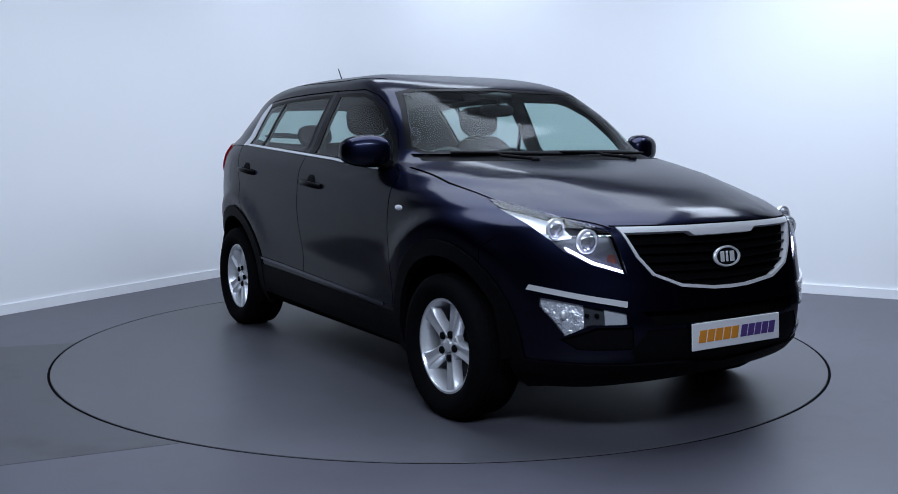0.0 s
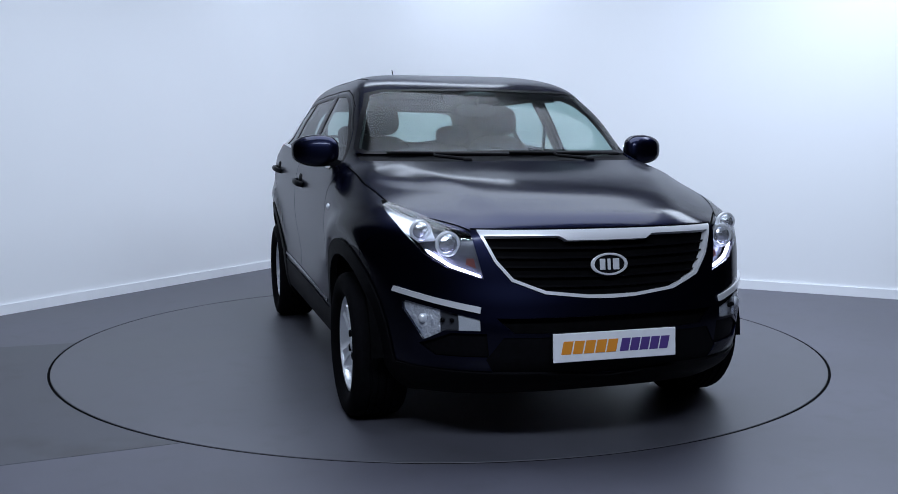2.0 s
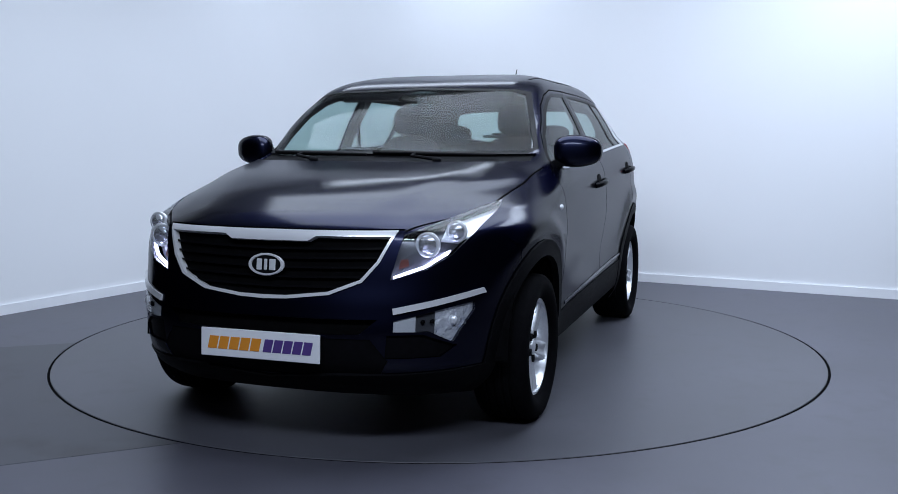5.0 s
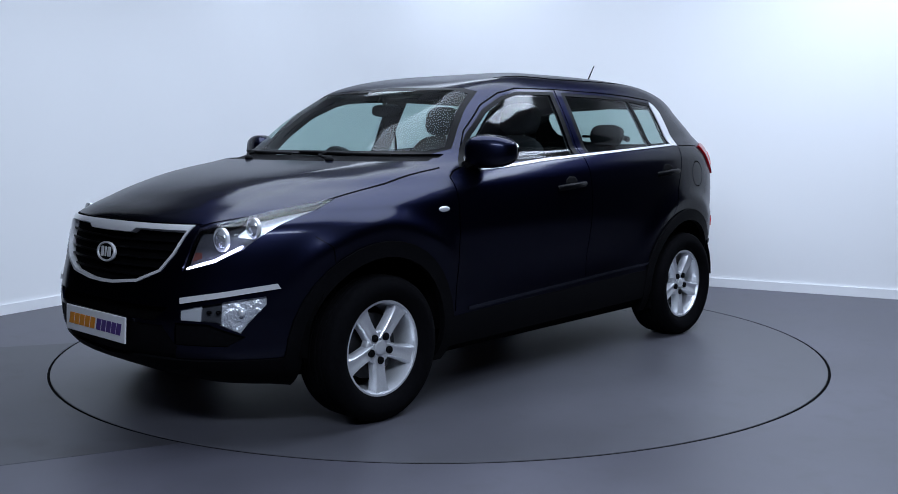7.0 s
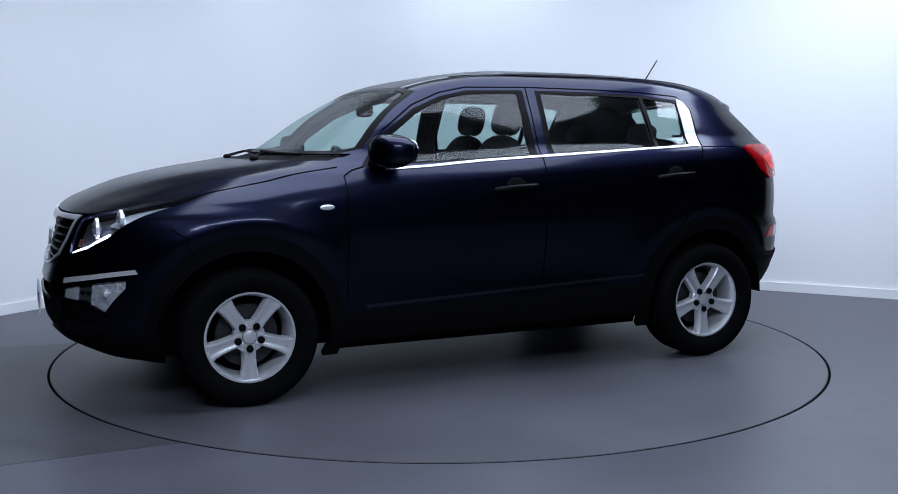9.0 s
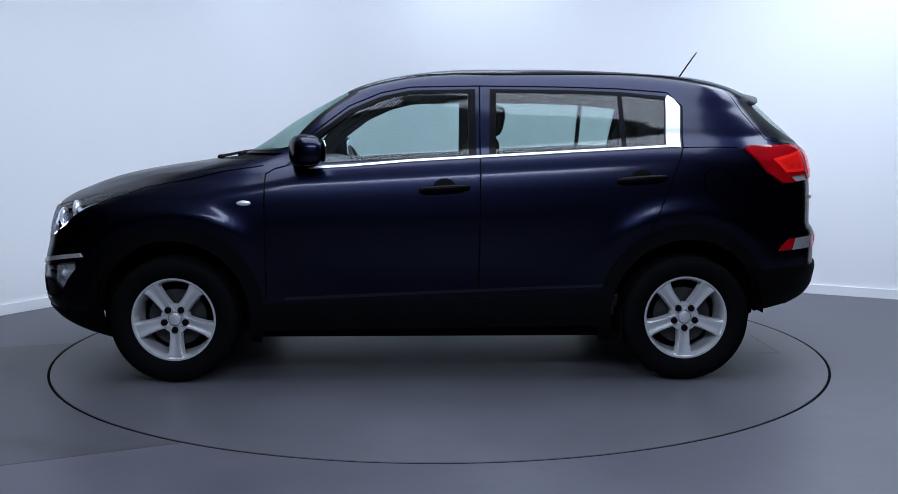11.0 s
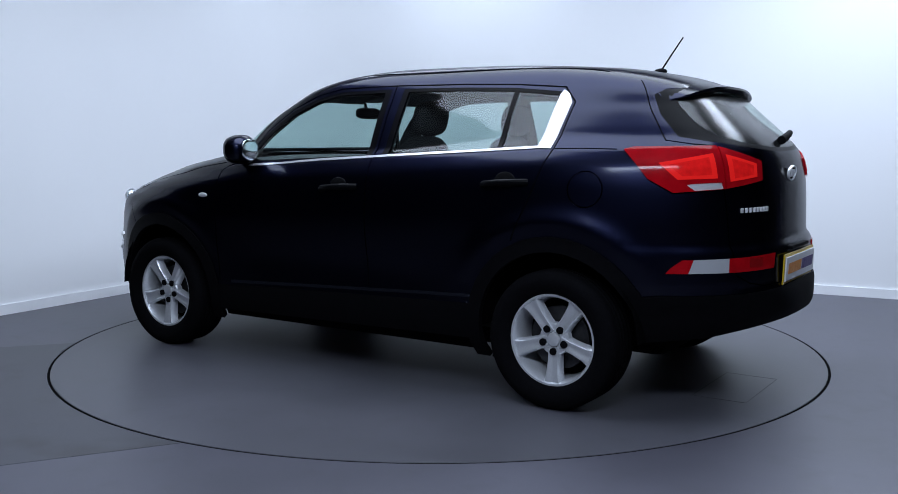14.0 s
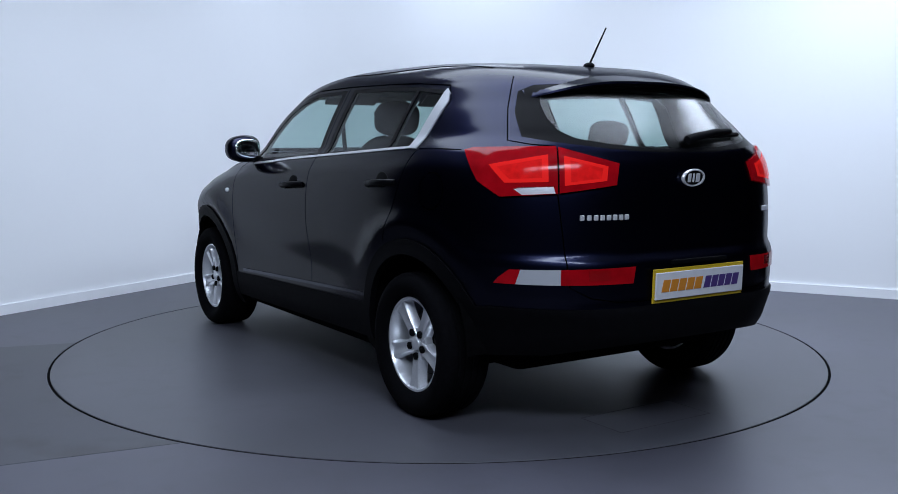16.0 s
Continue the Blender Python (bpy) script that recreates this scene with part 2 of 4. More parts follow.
def softbox(x, y, z, sx, sy, power, turn=0.0, lean=0.0):
    """A ceiling light panel: frame, glowing cloth and the lamp below it."""
    root = new("softbox")
    root.matrix_basis = pose(x, y, z, lean, 0, turn)
    tagged(root, "white fabric softbox light panel under the ceiling", "light panel", "ceiling softboxes")
    t = 0.04
    for name, b in (("frame_bar", (-sx / 2 - t, sx / 2 + t, -sy / 2 - t, -sy / 2)), ("frame_bar", (-sx / 2 - t, sx / 2 + t, sy / 2, sy / 2 + t)),
                    ("frame_bar", (-sx / 2 - t, -sx / 2, -sy / 2, sy / 2)), ("frame_bar", (sx / 2, sx / 2 + t, -sy / 2, sy / 2))):
        part(name, box(*b, -0.02, 0.10), BLACK, root)
    part("diffuser", box(-sx / 2, sx / 2, -sy / 2, sy / 2, 0.0, 0.012), PANEL, root)
    lamp = bpy.data.lights.new("softbox_lamp", "AREA")
    lamp.shape, lamp.size, lamp.size_y, lamp.energy, lamp.color = "RECTANGLE", sx, sy, power, (0.70, 0.81, 1.0)
    ob = new("softbox_lamp", lamp)
    ob.matrix_basis = pose(x, y, z, lean, 0, turn) @ Matrix.Translation((0, 0, -0.03))
    return root


softbox(0.35, -0.45, 3.40, 4.2, 2.9, 134)
softbox(-0.25, 2.70, 3.40, 2.0, 0.8, 19, -10)
softbox(3.1, 0.4, 3.40, 0.9, 1.6, 42, 28)
softbox(0.0, -4.9, 3.15, 3.4, 0.4, 74, 0, 38)


def joint():
    """Black joint between turntable and floor."""
    bm = bmesh.new()
    n = 160
    a, b = [[bm.verts.new((r * math.cos(2 * math.pi * i / n), r * math.sin(2 * math.pi * i / n), -0.003)) for i in range(n)] for r in (R_TABLE - 0.012, R_TABLE + 0.012)]
    for i in range(n):
        bm.faces.new((a[i], b[i], b[(i + 1) % n], a[(i + 1) % n]))
    tagged(part("floor_joint", bm, LINER), "black joint ring round the turntable", "joint", kind="structure")


joint()


def floor_patch():
    """A darker worn lane of floor that leads to the turntable."""
    bm = bmesh.new()
    a0, a1 = 180.2, 241.6
    edge = [(math.cos(radians(a0 + (a1 - a0) * i / 30)) * (R_TABLE + 0.011), math.sin(radians(a0 + (a1 - a0) * i / 30)) * (R_TABLE + 0.011)) for i in range(31)]
    outline = edge + [(-4.3, -3.4), (-6.0, -1.15)]
    top = [bm.verts.new((x, y, 0.001)) for x, y in outline]
    low = [bm.verts.new((x, y, -0.01)) for x, y in outline]
    bm.faces.new(top)
    for i in range(len(top)):
        j = (i + 1) % len(top)
        bm.faces.new((low[i], low[j], top[j], top[i]))
    bmesh.ops.triangulate(bm, faces=[f for f in bm.faces if len(f.verts) > 4])
    bmesh.ops.recalc_face_normals(bm, faces=bm.faces[:])
    tagged(part("floor_lane", bm, FLOOR_WORN), "darker worn lane of grey floor beside the turntable", "floor", kind="structure")


floor_patch()


# ---- the turntable ----
def turntable():
    bm = bmesh.new()
    n = 160
    rings = []
    for rad, z in ((R_TABLE - 0.007, -0.05), (R_TABLE - 0.007, -0.002), (R_TABLE - 0.009, 0.0), (R_TABLE * 0.5, 0.0)):
        rings.append([bm.verts.new((rad * math.cos(2 * math.pi * i / n), rad * math.sin(2 * math.pi * i / n), z)) for i in range(n)])
    for a, b in zip(rings, rings[1:]):
        for i in range(n):
            bm.faces.new((a[i], a[(i + 1) % n], b[(i + 1) % n], b[i]))
    bm.faces.new(rings[-1])
    bmesh.ops.recalc_face_normals(bm, faces=bm.faces[:])
    ob = part("turntable", bm, TABLE)
    return tagged(ob, "round grey motor turntable flush with the floor", "turntable")


table = turntable()

def hatch():
    """Thin joints of the service hatch let into the turntable."""
    for b in ((-1.985, -1.720, 0.346, 0.3485), (-1.7225, -1.720, -0.20, 0.346), (-1.985, -1.983, -0.20, 0.346), (-1.981, -1.724, -0.20, -0.198)):
        part("hatch_joint", box(*b, -0.004, 0.0008), HAIRLINE, table, "dark hairline joint of a service hatch")


hatch()

# ---- the car's skin: level outlines, cut into panels ----


def smooth_curve(xs, ys):
    """A monotone cubic through the given values."""
    xs, ys = np.array(xs, float), np.array(ys, float)
    h, d = np.diff(xs), np.diff(ys) / np.diff(xs)
    m = np.zeros(len(xs))
    for i in range(1, len(xs) - 1):
        if d[i - 1] * d[i] > 0:
            w1, w2 = 2 * h[i] + h[i - 1], h[i] + 2 * h[i - 1]
            m[i] = (w1 + w2) / (w1 / d[i - 1] + w2 / d[i])
    m[0], m[-1] = d[0], d[-1]

    def f(x):
        x = np.clip(np.asarray(x, float), xs[0], xs[-1])
        i = np.clip(np.searchsorted(xs, x) - 1, 0, len(xs) - 2)
        t = (x - xs[i]) / h[i]
        return ((2 * t ** 3 - 3 * t ** 2 + 1) * ys[i] + (t ** 3 - 2 * t ** 2 + t) * h[i] * m[i]
                + (3 * t ** 2 - 2 * t ** 3) * ys[i + 1] + (t ** 3 - t ** 2) * h[i] * m[i + 1])
    return f


NOSE = smooth_curve([0.20, 0.25, 0.30, 0.40, 0.50, 0.60, 0.70, 0.755, 0.82, 0.87, 0.90, 0.94, 0.98, 1.03, 1.07, 1.10, 1.131, 1.159, 1.179, 1.238, 1.347, 1.448, 1.536, 1.586, 1.626, 1.636],
                    [1.90, 2.03, 2.12, 2.185, 2.192, 2.175, 2.148, 2.135, 2.12, 2.107, 2.09, 2.045, 1.96, 1.83, 1.67, 1.50, 1.28, 1.11, 1.03, 0.915, 0.745, 0.565, 0.385, 0.20, -0.10, -0.33])
TAIL = smooth_curve([0.20, 0.25, 0.317, 0.404, 0.46, 0.54, 0.60, 0.735, 0.765, 0.785, 0.88, 1.02, 1.10, 1.19, 1.24, 1.35, 1.482, 1.515, 1.556, 1.586, 1.61, 1.627, 1.636],
                    [-1.78, -1.97, -2.10, -2.19, -2.215, -2.205, -2.185, -2.183, -2.170, -2.154, -2.150, -2.143, -2.130, -2.105, -2.070, -1.955, -1.80, -1.745, -1.63, -1.484, -1.183, -0.847, -0.35])
FRONT_MID = smooth_curve([0.2, 0.85, 0.95, 1.03, 1.10, 1.16, 1.3, 1.5, 1.6, 1.636], [1.0, 1.0, 0.9, 0.62, 0.42, 0.30, -0.05, -0.50, -0.5, -0.34])
REAR_MID = smooth_curve([0.2, 1.2, 1.5, 1.6, 1.636], [-0.95, -0.9, -0.75, -0.6, -0.345])
FRONT_EXP = smooth_curve([0.2, 0.7, 0.88, 0.95, 1.03, 1.10, 1.16, 1.3, 1.5, 1.636], [3.0, 3.0, 2.85, 2.5, 2.42, 2.9, 3.6, 5.5, 7.5, 5.0])
REAR_EXP = smooth_curve([0.2, 0.45, 0.62, 1.2, 1.4, 1.5, 1.636], [2.5, 2.7, 3.3, 3.3, 3.5, 4.0, 4.0])
HALF = smooth_curve([0.20, 0.27, 0.35, 0.50, 0.70, 0.85, 0.95, 1.05, 1.12, 1.16, 1.185, 1.25, 1.35, 1.45, 1.50, 1.545, 1.58, 1.60, 1.62, 1.632, 1.636],
                    [0.82, 0.862, 0.882, 0.893, 0.908, 0.919, 0.914, 0.898, 0.862, 0.826, 0.803, 0.772, 0.725, 0.672, 0.646, 0.616, 0.578, 0.54, 0.46, 0.32, 0.0])


def half_width(x, z):
    xc = np.clip(x, -1.3, 0.9)
    shift = (0.055 * xc) * np.clip((1.5 - z) / 0.25, 0, 1) * np.clip((z - 0.6) / 0.4, 0, 1)
    w = HALF(z + shift)
    for cx in (1.32, -1.32):
        w = w + 0.016 * np.exp(-((x - cx) / 0.40) ** 4) * np.exp(-((z - 0.55) / 0.28) ** 4)
        r = np.hypot(x - cx, z - 0.345)
        w = w + 0.018 * np.exp(-((r - 0.53) / 0.055) ** 2) * np.clip((z - 0.55) / 0.25, 0, 1)
    w = w + 0.016 * np.clip((x + 0.4) / 0.6, 0, 1) * np.clip((z - 1.2) / 0.2, 0, 1) * np.clip((1.63 - z) / 0.05, 0, 1)
    w = w - 0.014 * np.exp(-((x) / 0.75) ** 6) * np.exp(-((z - 0.58) / 0.12) ** 2)
    return w


def skin():
    """Half of the skin (y from 0 to its side) as faces of rows x, y, z, nx, ny, nz."""
    zs = np.concatenate([np.linspace(0.20, 0.86, 48, endpoint=False), np.linspace(0.86, 1.20, 56, endpoint=False),
                         np.linspace(1.20, 1.50, 22, endpoint=False), 1.50 + 0.1359 * np.sin(np.linspace(0, math.pi / 2, 36))])
    nf, ns, nr = 52, 44, 44
    P = np.zeros((len(zs), nf + ns + nr + 1, 3))
    for k, z in enumerate(zs):
        fm, rm = float(FRONT_MID(z)), float(REAR_MID(z))
        fe, re_ = float(FRONT_EXP(z)), float(REAR_EXP(z))
        xf, xr = max(float(NOSE(z)), fm + 0.004), min(float(TAIL(z)), rm - 0.004)
        ph = np.linspace(0, 1, nf + 1)
        ph = ph * math.pi / 2
        cx, sy = np.cos(ph) ** (2 / fe), np.sin(ph) ** (2 / fe)
        # even spacing along the outline
        d = np.concatenate([[0], np.cumsum(np.hypot(np.diff(cx * (xf - fm)), np.diff(sy * 0.9)))])
        s = np.linspace(0, d[-1], nf + 1)
        ph = np.interp(s, d, ph)
        front = np.stack([fm + (xf - fm) * np.cos(ph) ** (2 / fe), np.sin(ph) ** (2 / fe)], 1)
        ph = np.linspace(0, math.pi / 2, nr + 1)
        cx, sy = np.cos(ph) ** (2 / re_), np.sin(ph) ** (2 / re_)
        d = np.concatenate([[0], np.cumsum(np.hypot(np.diff(cx * (rm - xr)), np.diff(sy * 0.9)))])
        ph = np.interp(np.linspace(0, d[-1], nr + 1), d, ph)
        rear = np.stack([rm + (xr - rm) * np.cos(ph) ** (2 / re_), np.sin(ph) ** (2 / re_)], 1)[::-1]
        mid = np.stack([np.linspace(fm, rm, ns + 1)[1:-1], np.ones(ns - 1)], 1)
        line = np.concatenate([front, mid, rear])
        P[k, :, 0] = line[:, 0]
        P[k, :, 1] = line[:, 1] * half_width(line[:, 0], z)
        P[k, :, 2] = z
    P[:, 0, 1] = 0
    P[:, -1, 1] = 0
    # bonnet creases: the middle stands a little proud of the sides
    def step(a, b, v):
        t = np.clip((v - a) / (b - a), 0, 1)
        return t * t * (3 - 2 * t)
    X, Y = P[:, :, 0], P[:, :, 1]
    crease = 0.40 + 0.24 * (2.05 - X)
    P[:, :, 2] -= 0.007 * step(-0.06, 0.06, Y - crease) * step(1.10, 1.30, X) * (1 - step(1.88, 2.05, X)) * (1 - step(0.66, 0.80, Y))
    # normals from the whole (mirrored) sheet
    M = np.array([1, -1, 1])
    Q = np.concatenate([P[:, 2:0:-1] * M, P, P[:, -2:-4:-1] * M], 1)
    du = np.gradient(Q, axis=1)[:, 2:-2]
    dv = np.gradient(P, axis=0)
    N = np.cross(du, dv)
    N /= np.maximum(np.linalg.norm(N, axis=2, keepdims=True), 1e-9)
    G = np.concatenate([P, N], 2)
    faces = []
    for k in range(len(zs) - 1):
        for i in range(P.shape[1] - 1):
            faces.append(np.stack([G[k, i], G[k, i + 1], G[k + 1, i + 1], G[k + 1, i]]))
    return faces


VIEWS = {
    "side": lambda f: f[:, (0, 2)],
    "front": lambda f: f[:, (1, 2)],
    "top": lambda f: f[:, (0, 1)],
    "round": lambda f: np.stack([np.degrees(np.arctan2(f[:, 1], -(f[:, 0] + 1.0))), f[:, 2]], 1),
}


def area(poly):
    return sum(a[0] * b[1] - b[0] * a[1] for a, b in zip(poly, poly[1:] + poly[:1]))


def cut(faces, view, poly, where=None):
    """Splits the faces by a convex outline: (those inside, those outside)."""
    poly = [tuple(p) for p in poly]
    if area(poly) < 0:
        poly = poly[::-1]
    lo, hi = np.min(poly, 0), np.max(poly, 0)
    g = VIEWS[view]
    edges = []
    for a, b in zip(poly, poly[1:] + poly[:1]):
        n = np.array([-(b[1] - a[1]), b[0] - a[0]])
        ln = np.hypot(*n)
        if ln > 1e-9:
            edges.append((n / ln, np.array(a)))
    inside, outside = [], []
    for f in faces:
        if where is not None and not where(f[0]):
            outside.append(f)
            continue
        c = g(f)
        if (c.max(0) < lo).any() or (c.min(0) > hi).any():
            outside.append(f)
            continue
        cur = f
        rest = []
        for n, a in edges:
            c = g(cur)
            s = (c - a) @ n
            if (s >= -1e-7).all():
                continue
            if (s <= 1e-7).all():
                rest.append(cur)
                cur = None
                break
            ins, outs = [], []
            k = len(cur)
            for i in range(k):
                j = (i + 1) % k
                (ins if s[i] >= 0 else outs).append(cur[i])
                if (s[i] >= 0) != (s[j] >= 0):
                    t = s[i] / (s[i] - s[j])
                    q = cur[i] + (cur[j] - cur[i]) * t
                    ins.append(q)
                    outs.append(q)
            if len(outs) >= 3:
                rest.append(np.array(outs))
            if len(ins) < 3:
                cur = None
                break
            cur = np.array(ins)
        if cur is not None:
            inside.append(cur)
            outside += rest
        else:
            outside.append(f)
    return inside, outside


def cuts(faces, view, polys, where=None):
    got = []
    for p in polys:
        a, faces = cut(faces, view, p, where)
        got += a
    return got, faces


def ribbon(line, width):
    """Short quads of that width along a line."""
    out = []
    for a, b in zip(line, line[1:]):
        a, b = np.array(a, float), np.array(b, float)
        d = (b - a) / np.hypot(*(b - a))
        n = np.array([-d[1], d[0]]) * width / 2
        out.append([a - n, b - n, b + n, a + n])
    return out


GAPS = []


def seam(faces, view, line, width=0.007, where=None):
    strip, rest = cuts(faces, view, ribbon(line, width), where)
    GAPS.append(strip)
    return rest


def runs(faces):
    """The faces, grouped into connected runs."""
    owner = {}

    def top(a):
        while owner[a] != a:
            a = owner[a]
        return a
    keys = [[tuple(int(round(c * 5000)) for c in v[:3]) for v in f] for f in faces]
    for ks in keys:
        for k in ks:
            owner.setdefault(k, k)
        for k in ks[1:]:
            owner[top(k)] = top(ks[0])
    out = {}
    for f, ks in zip(faces, keys):
        out.setdefault(top(ks[0]), []).append(f)
    return [v for v in out.values() if len(v) > 2]


def mirror(faces):
    out = []
    for f in faces:
        g = f[::-1].copy()
        g[:, 1] *= -1
        g[:, 4] *= -1
        out.append(g)
    return out


def sheet(name, faces, material, parent, shift=0.0, rim=0.012, label=""):
    """One panel from skin faces, moved along its normals and given an edge of that depth."""
    idx, co, no, polys = {}, [], [], []
    for f in faces:
        p = []
        for v in f:
            key = (round(v[0] * 20000), round(v[1] * 20000), round(v[2] * 20000))
            if key not in idx:
                idx[key] = len(co)
                n = v[3:6] / max(np.linalg.norm(v[3:6]), 1e-9)
                if abs(v[1]) < 1e-4:
                    n = np.array([n[0], 0, n[2]])
                    n /= max(np.linalg.norm(n), 1e-9)
                co.append(v[:3] + n * shift)
                no.append(n)
            i = idx[key]
            if i not in p:
                p.append(i)
        if len(p) >= 3:
            polys.append(p)
    if rim:
        used = {}
        for p in polys:
            for a, b in zip(p, p[1:] + p[:1]):
                used[(a, b)] = used.get((a, b), 0) + 1
        for (a, b) in list(used):
            if (b, a) in used:
                continue
            e = co[b] - co[a]
            ln = np.linalg.norm(e)
            if ln < 1e-6:
                continue
            out = np.cross(e / ln, no[a])
            i0 = len(co)
            for v in (a, b):
                co.append(co[v])
                no.append(out)
                co.append(co[v] - no[v] * rim)
                no.append(out)
            polys.append([i0 + 2, i0, i0 + 1, i0 + 3])
    me = bpy.data.meshes.new(name)
    me.from_pydata([tuple(c) for c in co], [], polys)
    me.materials.append(material)
    me.polygons.foreach_set("use_smooth", [True] * len(me.polygons))
    me.normals_split_custom_set_from_vertices([tuple(n) for n in no])
    ob = new(name, me)
    ob.parent = parent
    return tagged(ob, label)


# ---- the car ----
def disc(cx, cz, r, n=28, a0=0.0, a1=360.0):
    return [(cx + r * math.cos(radians(a0 + (a1 - a0) * i / n)), cz + r * math.sin(radians(a0 + (a1 - a0) * i / n))) for i in range(n)]


def arc_line(cx, cz, r, a0, a1, n=14):
    return [(cx + r * math.cos(radians(a0 + (a1 - a0) * i / n)), cz + r * math.sin(radians(a0 + (a1 - a0) * i / n))) for i in range(n + 1)]


def belt(x):
    return 1.148 - 0.055 * max(-1.3, min(0.9, x)) - 0.008 * (x > 0.3)


def front_at(y, z):
    """How far forward the skin lies at that width and height."""
    fm, e = float(FRONT_MID(z)), float(FRONT_EXP(z))
    w = float(half_width(np.array(fm + 0.6), z))
    return fm + (float(NOSE(z)) - fm) * max(0.0, 1 - (abs(y) / w) ** e) ** (1 / e)


car = new("car")
tagged(car, "dark navy blue compact SUV with silver alloy wheels", "car")
WHEELS = ((1.32, 0.345), (-1.32, 0.345))


def car_skin():
    f = skin()
    side = lambda v: v[1] > 0.45
    fore = lambda v: v[0] > 0.9
    aft = lambda v: v[0] < -1.45
    back = lambda v: v[0] < -1.3

    def both(name, faces, material, shift=0.0, rim=0.012, label=""):
        """The same panel on either side."""
        return sheet(name, faces, material, car, shift, rim, label), sheet(name, mirror(faces), material, car, shift, rim, label)

    def whole(name, faces, material, shift=0.0, rim=0.012, label=""):
        return sheet(name, faces + mirror(faces), material, car, shift, rim, label)

    # bumper undersides rise towards the ends
    for low in ([(-1.50, 0.1), (-1.50, 0.32), (-1.92, 0.365), (-1.92, 0.1)], [(-1.92, 0.1), (-1.92, 0.365), (-2.2, 0.43), (-2.4, 0.48), (-2.4, 0.1)], [(1.50, 0.1), (1.50, 0.21), (1.72, 0.218), (2.0, 0.26), (2.4, 0.33), (2.4, 0.1)]):
        f = cut(f, "side", low)[1]
    # wheel openings and their plastic arches
    trims = []
    for cx, cz in WHEELS:
        gone, f = cut(f, "side", disc(cx, cz, 0.392, 36), side)
        ring, f = cut(f, "side", disc(cx, cz, 0.462, 36), lambda v: v[1] > 0.45 and abs(v[0]) < 1.9)
        trims.append(ring)
    liner = [g for g in f if g[0][2] < 1.10]
    for ring in trims:
        both("wheel_arch_trim", ring, PLASTIC, 0.009, 0.03, "black plastic wheel arch trim")
    # lower plastic: sills and bumper skirts
    f = cut(f, "side", [(-1.1, 0.1), (1.1, 0.1), (1.1, 0.258), (-1.1, 0.288)], side)[1]
    sill, f = cut(f, "side", [(-1.0, 0.1), (1.0, 0.1), (1.0, 0.40), (0.5, 0.42), (-1.0, 0.46)], side)
    both("sill", sill, PLASTIC, 0.006, 0.02, "black plastic sill cladding")
    # the glint on the lower door crease, put in as a lighter strip
    strip, f = cuts(f, "side", [[(0.75, 0.425), (0.75, 0.442), (-0.9, 0.505), (-0.9, 0.49)]], side)
    both("sill_glint_strip", strip, GLINT, 0.006, 0.012, "lighter glossy strip painting the glint along the sill crease")
    skirt, f = cuts(f, "front", [[(-0.01, 0.1), (1, 0.1), (1, 0.33), (0.62, 0.375), (0.30, 0.345), (-0.01, 0.345)]], fore)
    whole("front_skirt", skirt, PLASTIC, 0.008, 0.03, "black plastic lower front bumper")
    skirt, f = cuts(f, "round", [[(-1, 0.1), (75, 0.1), (75, 0.50), (45, 0.562), (-1, 0.575)]], back)
    whole("rear_skirt", skirt, PLASTIC, 0.010, 0.03, "black plastic lower rear bumper")

    # front: grille, lamps, intakes
    outer = [[(-0.01, 0.628), (0.10, 0.632), (0.275, 0.652), (0.400, 0.702), (0.458, 0.775), (0.510, 0.893), (-0.01, 0.893)]]
    inner = [[(-0.01, 0.643), (0.10, 0.645), (0.270, 0.664), (0.391, 0.711), (0.447, 0.780), (0.492, 0.876), (0.235, 0.872), (-0.01, 0.872)]]
    g, f = cuts(f, "front", outer, fore)
    hole, frame_ = cuts(g, "front", inner, fore)
    bar, hole = cuts(hole, "front", [[(-0.01, 0.852), (0.17, 0.853), (0.215, 0.88), (-0.01, 0.88)]], fore)
    whole("grille_frame", frame_ + bar, CHROME, 0.006, 0.03, "satin chrome grille surround")
    whole("grille_back", hole, BLACK, -0.06, 0, "black grille opening")
    for k in range(5):
        z = 0.675 + 0.036 * k
        s, _ = cut(hole, "front", [(-0.01, z), (0.6, z + 0.012), (0.6, z + 0.020), (-0.01, z + 0.008)], fore)
        whole("grille_slat", s, GLOSS, -0.012, 0.03, "gloss black grille slat")
    lamp_poly = [[(0.500, 0.710), (0.62, 0.747), (0.70, 0.800), (0.60, 0.905), (0.535, 0.880)],
                 [(0.70, 0.800), (0.757, 0.880), (0.785, 0.955), (0.775, 0.990), (0.70, 0.955), (0.60, 0.905)]]
    lens, f = cuts(f, "front", lamp_poly, fore)
    liner = cuts(liner, "front", lamp_poly, fore)[1]
    whole("inner_shell", liner, LINER, -0.03, 0, "dark inner shell behind the panel gaps")
    for lamp in both("headlight", lens, CLEAR, 0.003, 0.012, "clear headlight lens over bright reflectors"):
        m = -1 if lamp.name.endswith(".001") else 1
        back_ = lens if m == 1 else mirror(lens)
        lamp.visible_shadow = False
        sheet("lamp_bowl", back_, BEZEL, lamp, -0.045, 0, "grey metallic lamp housing")
        k = 1 if m == 1 else -1
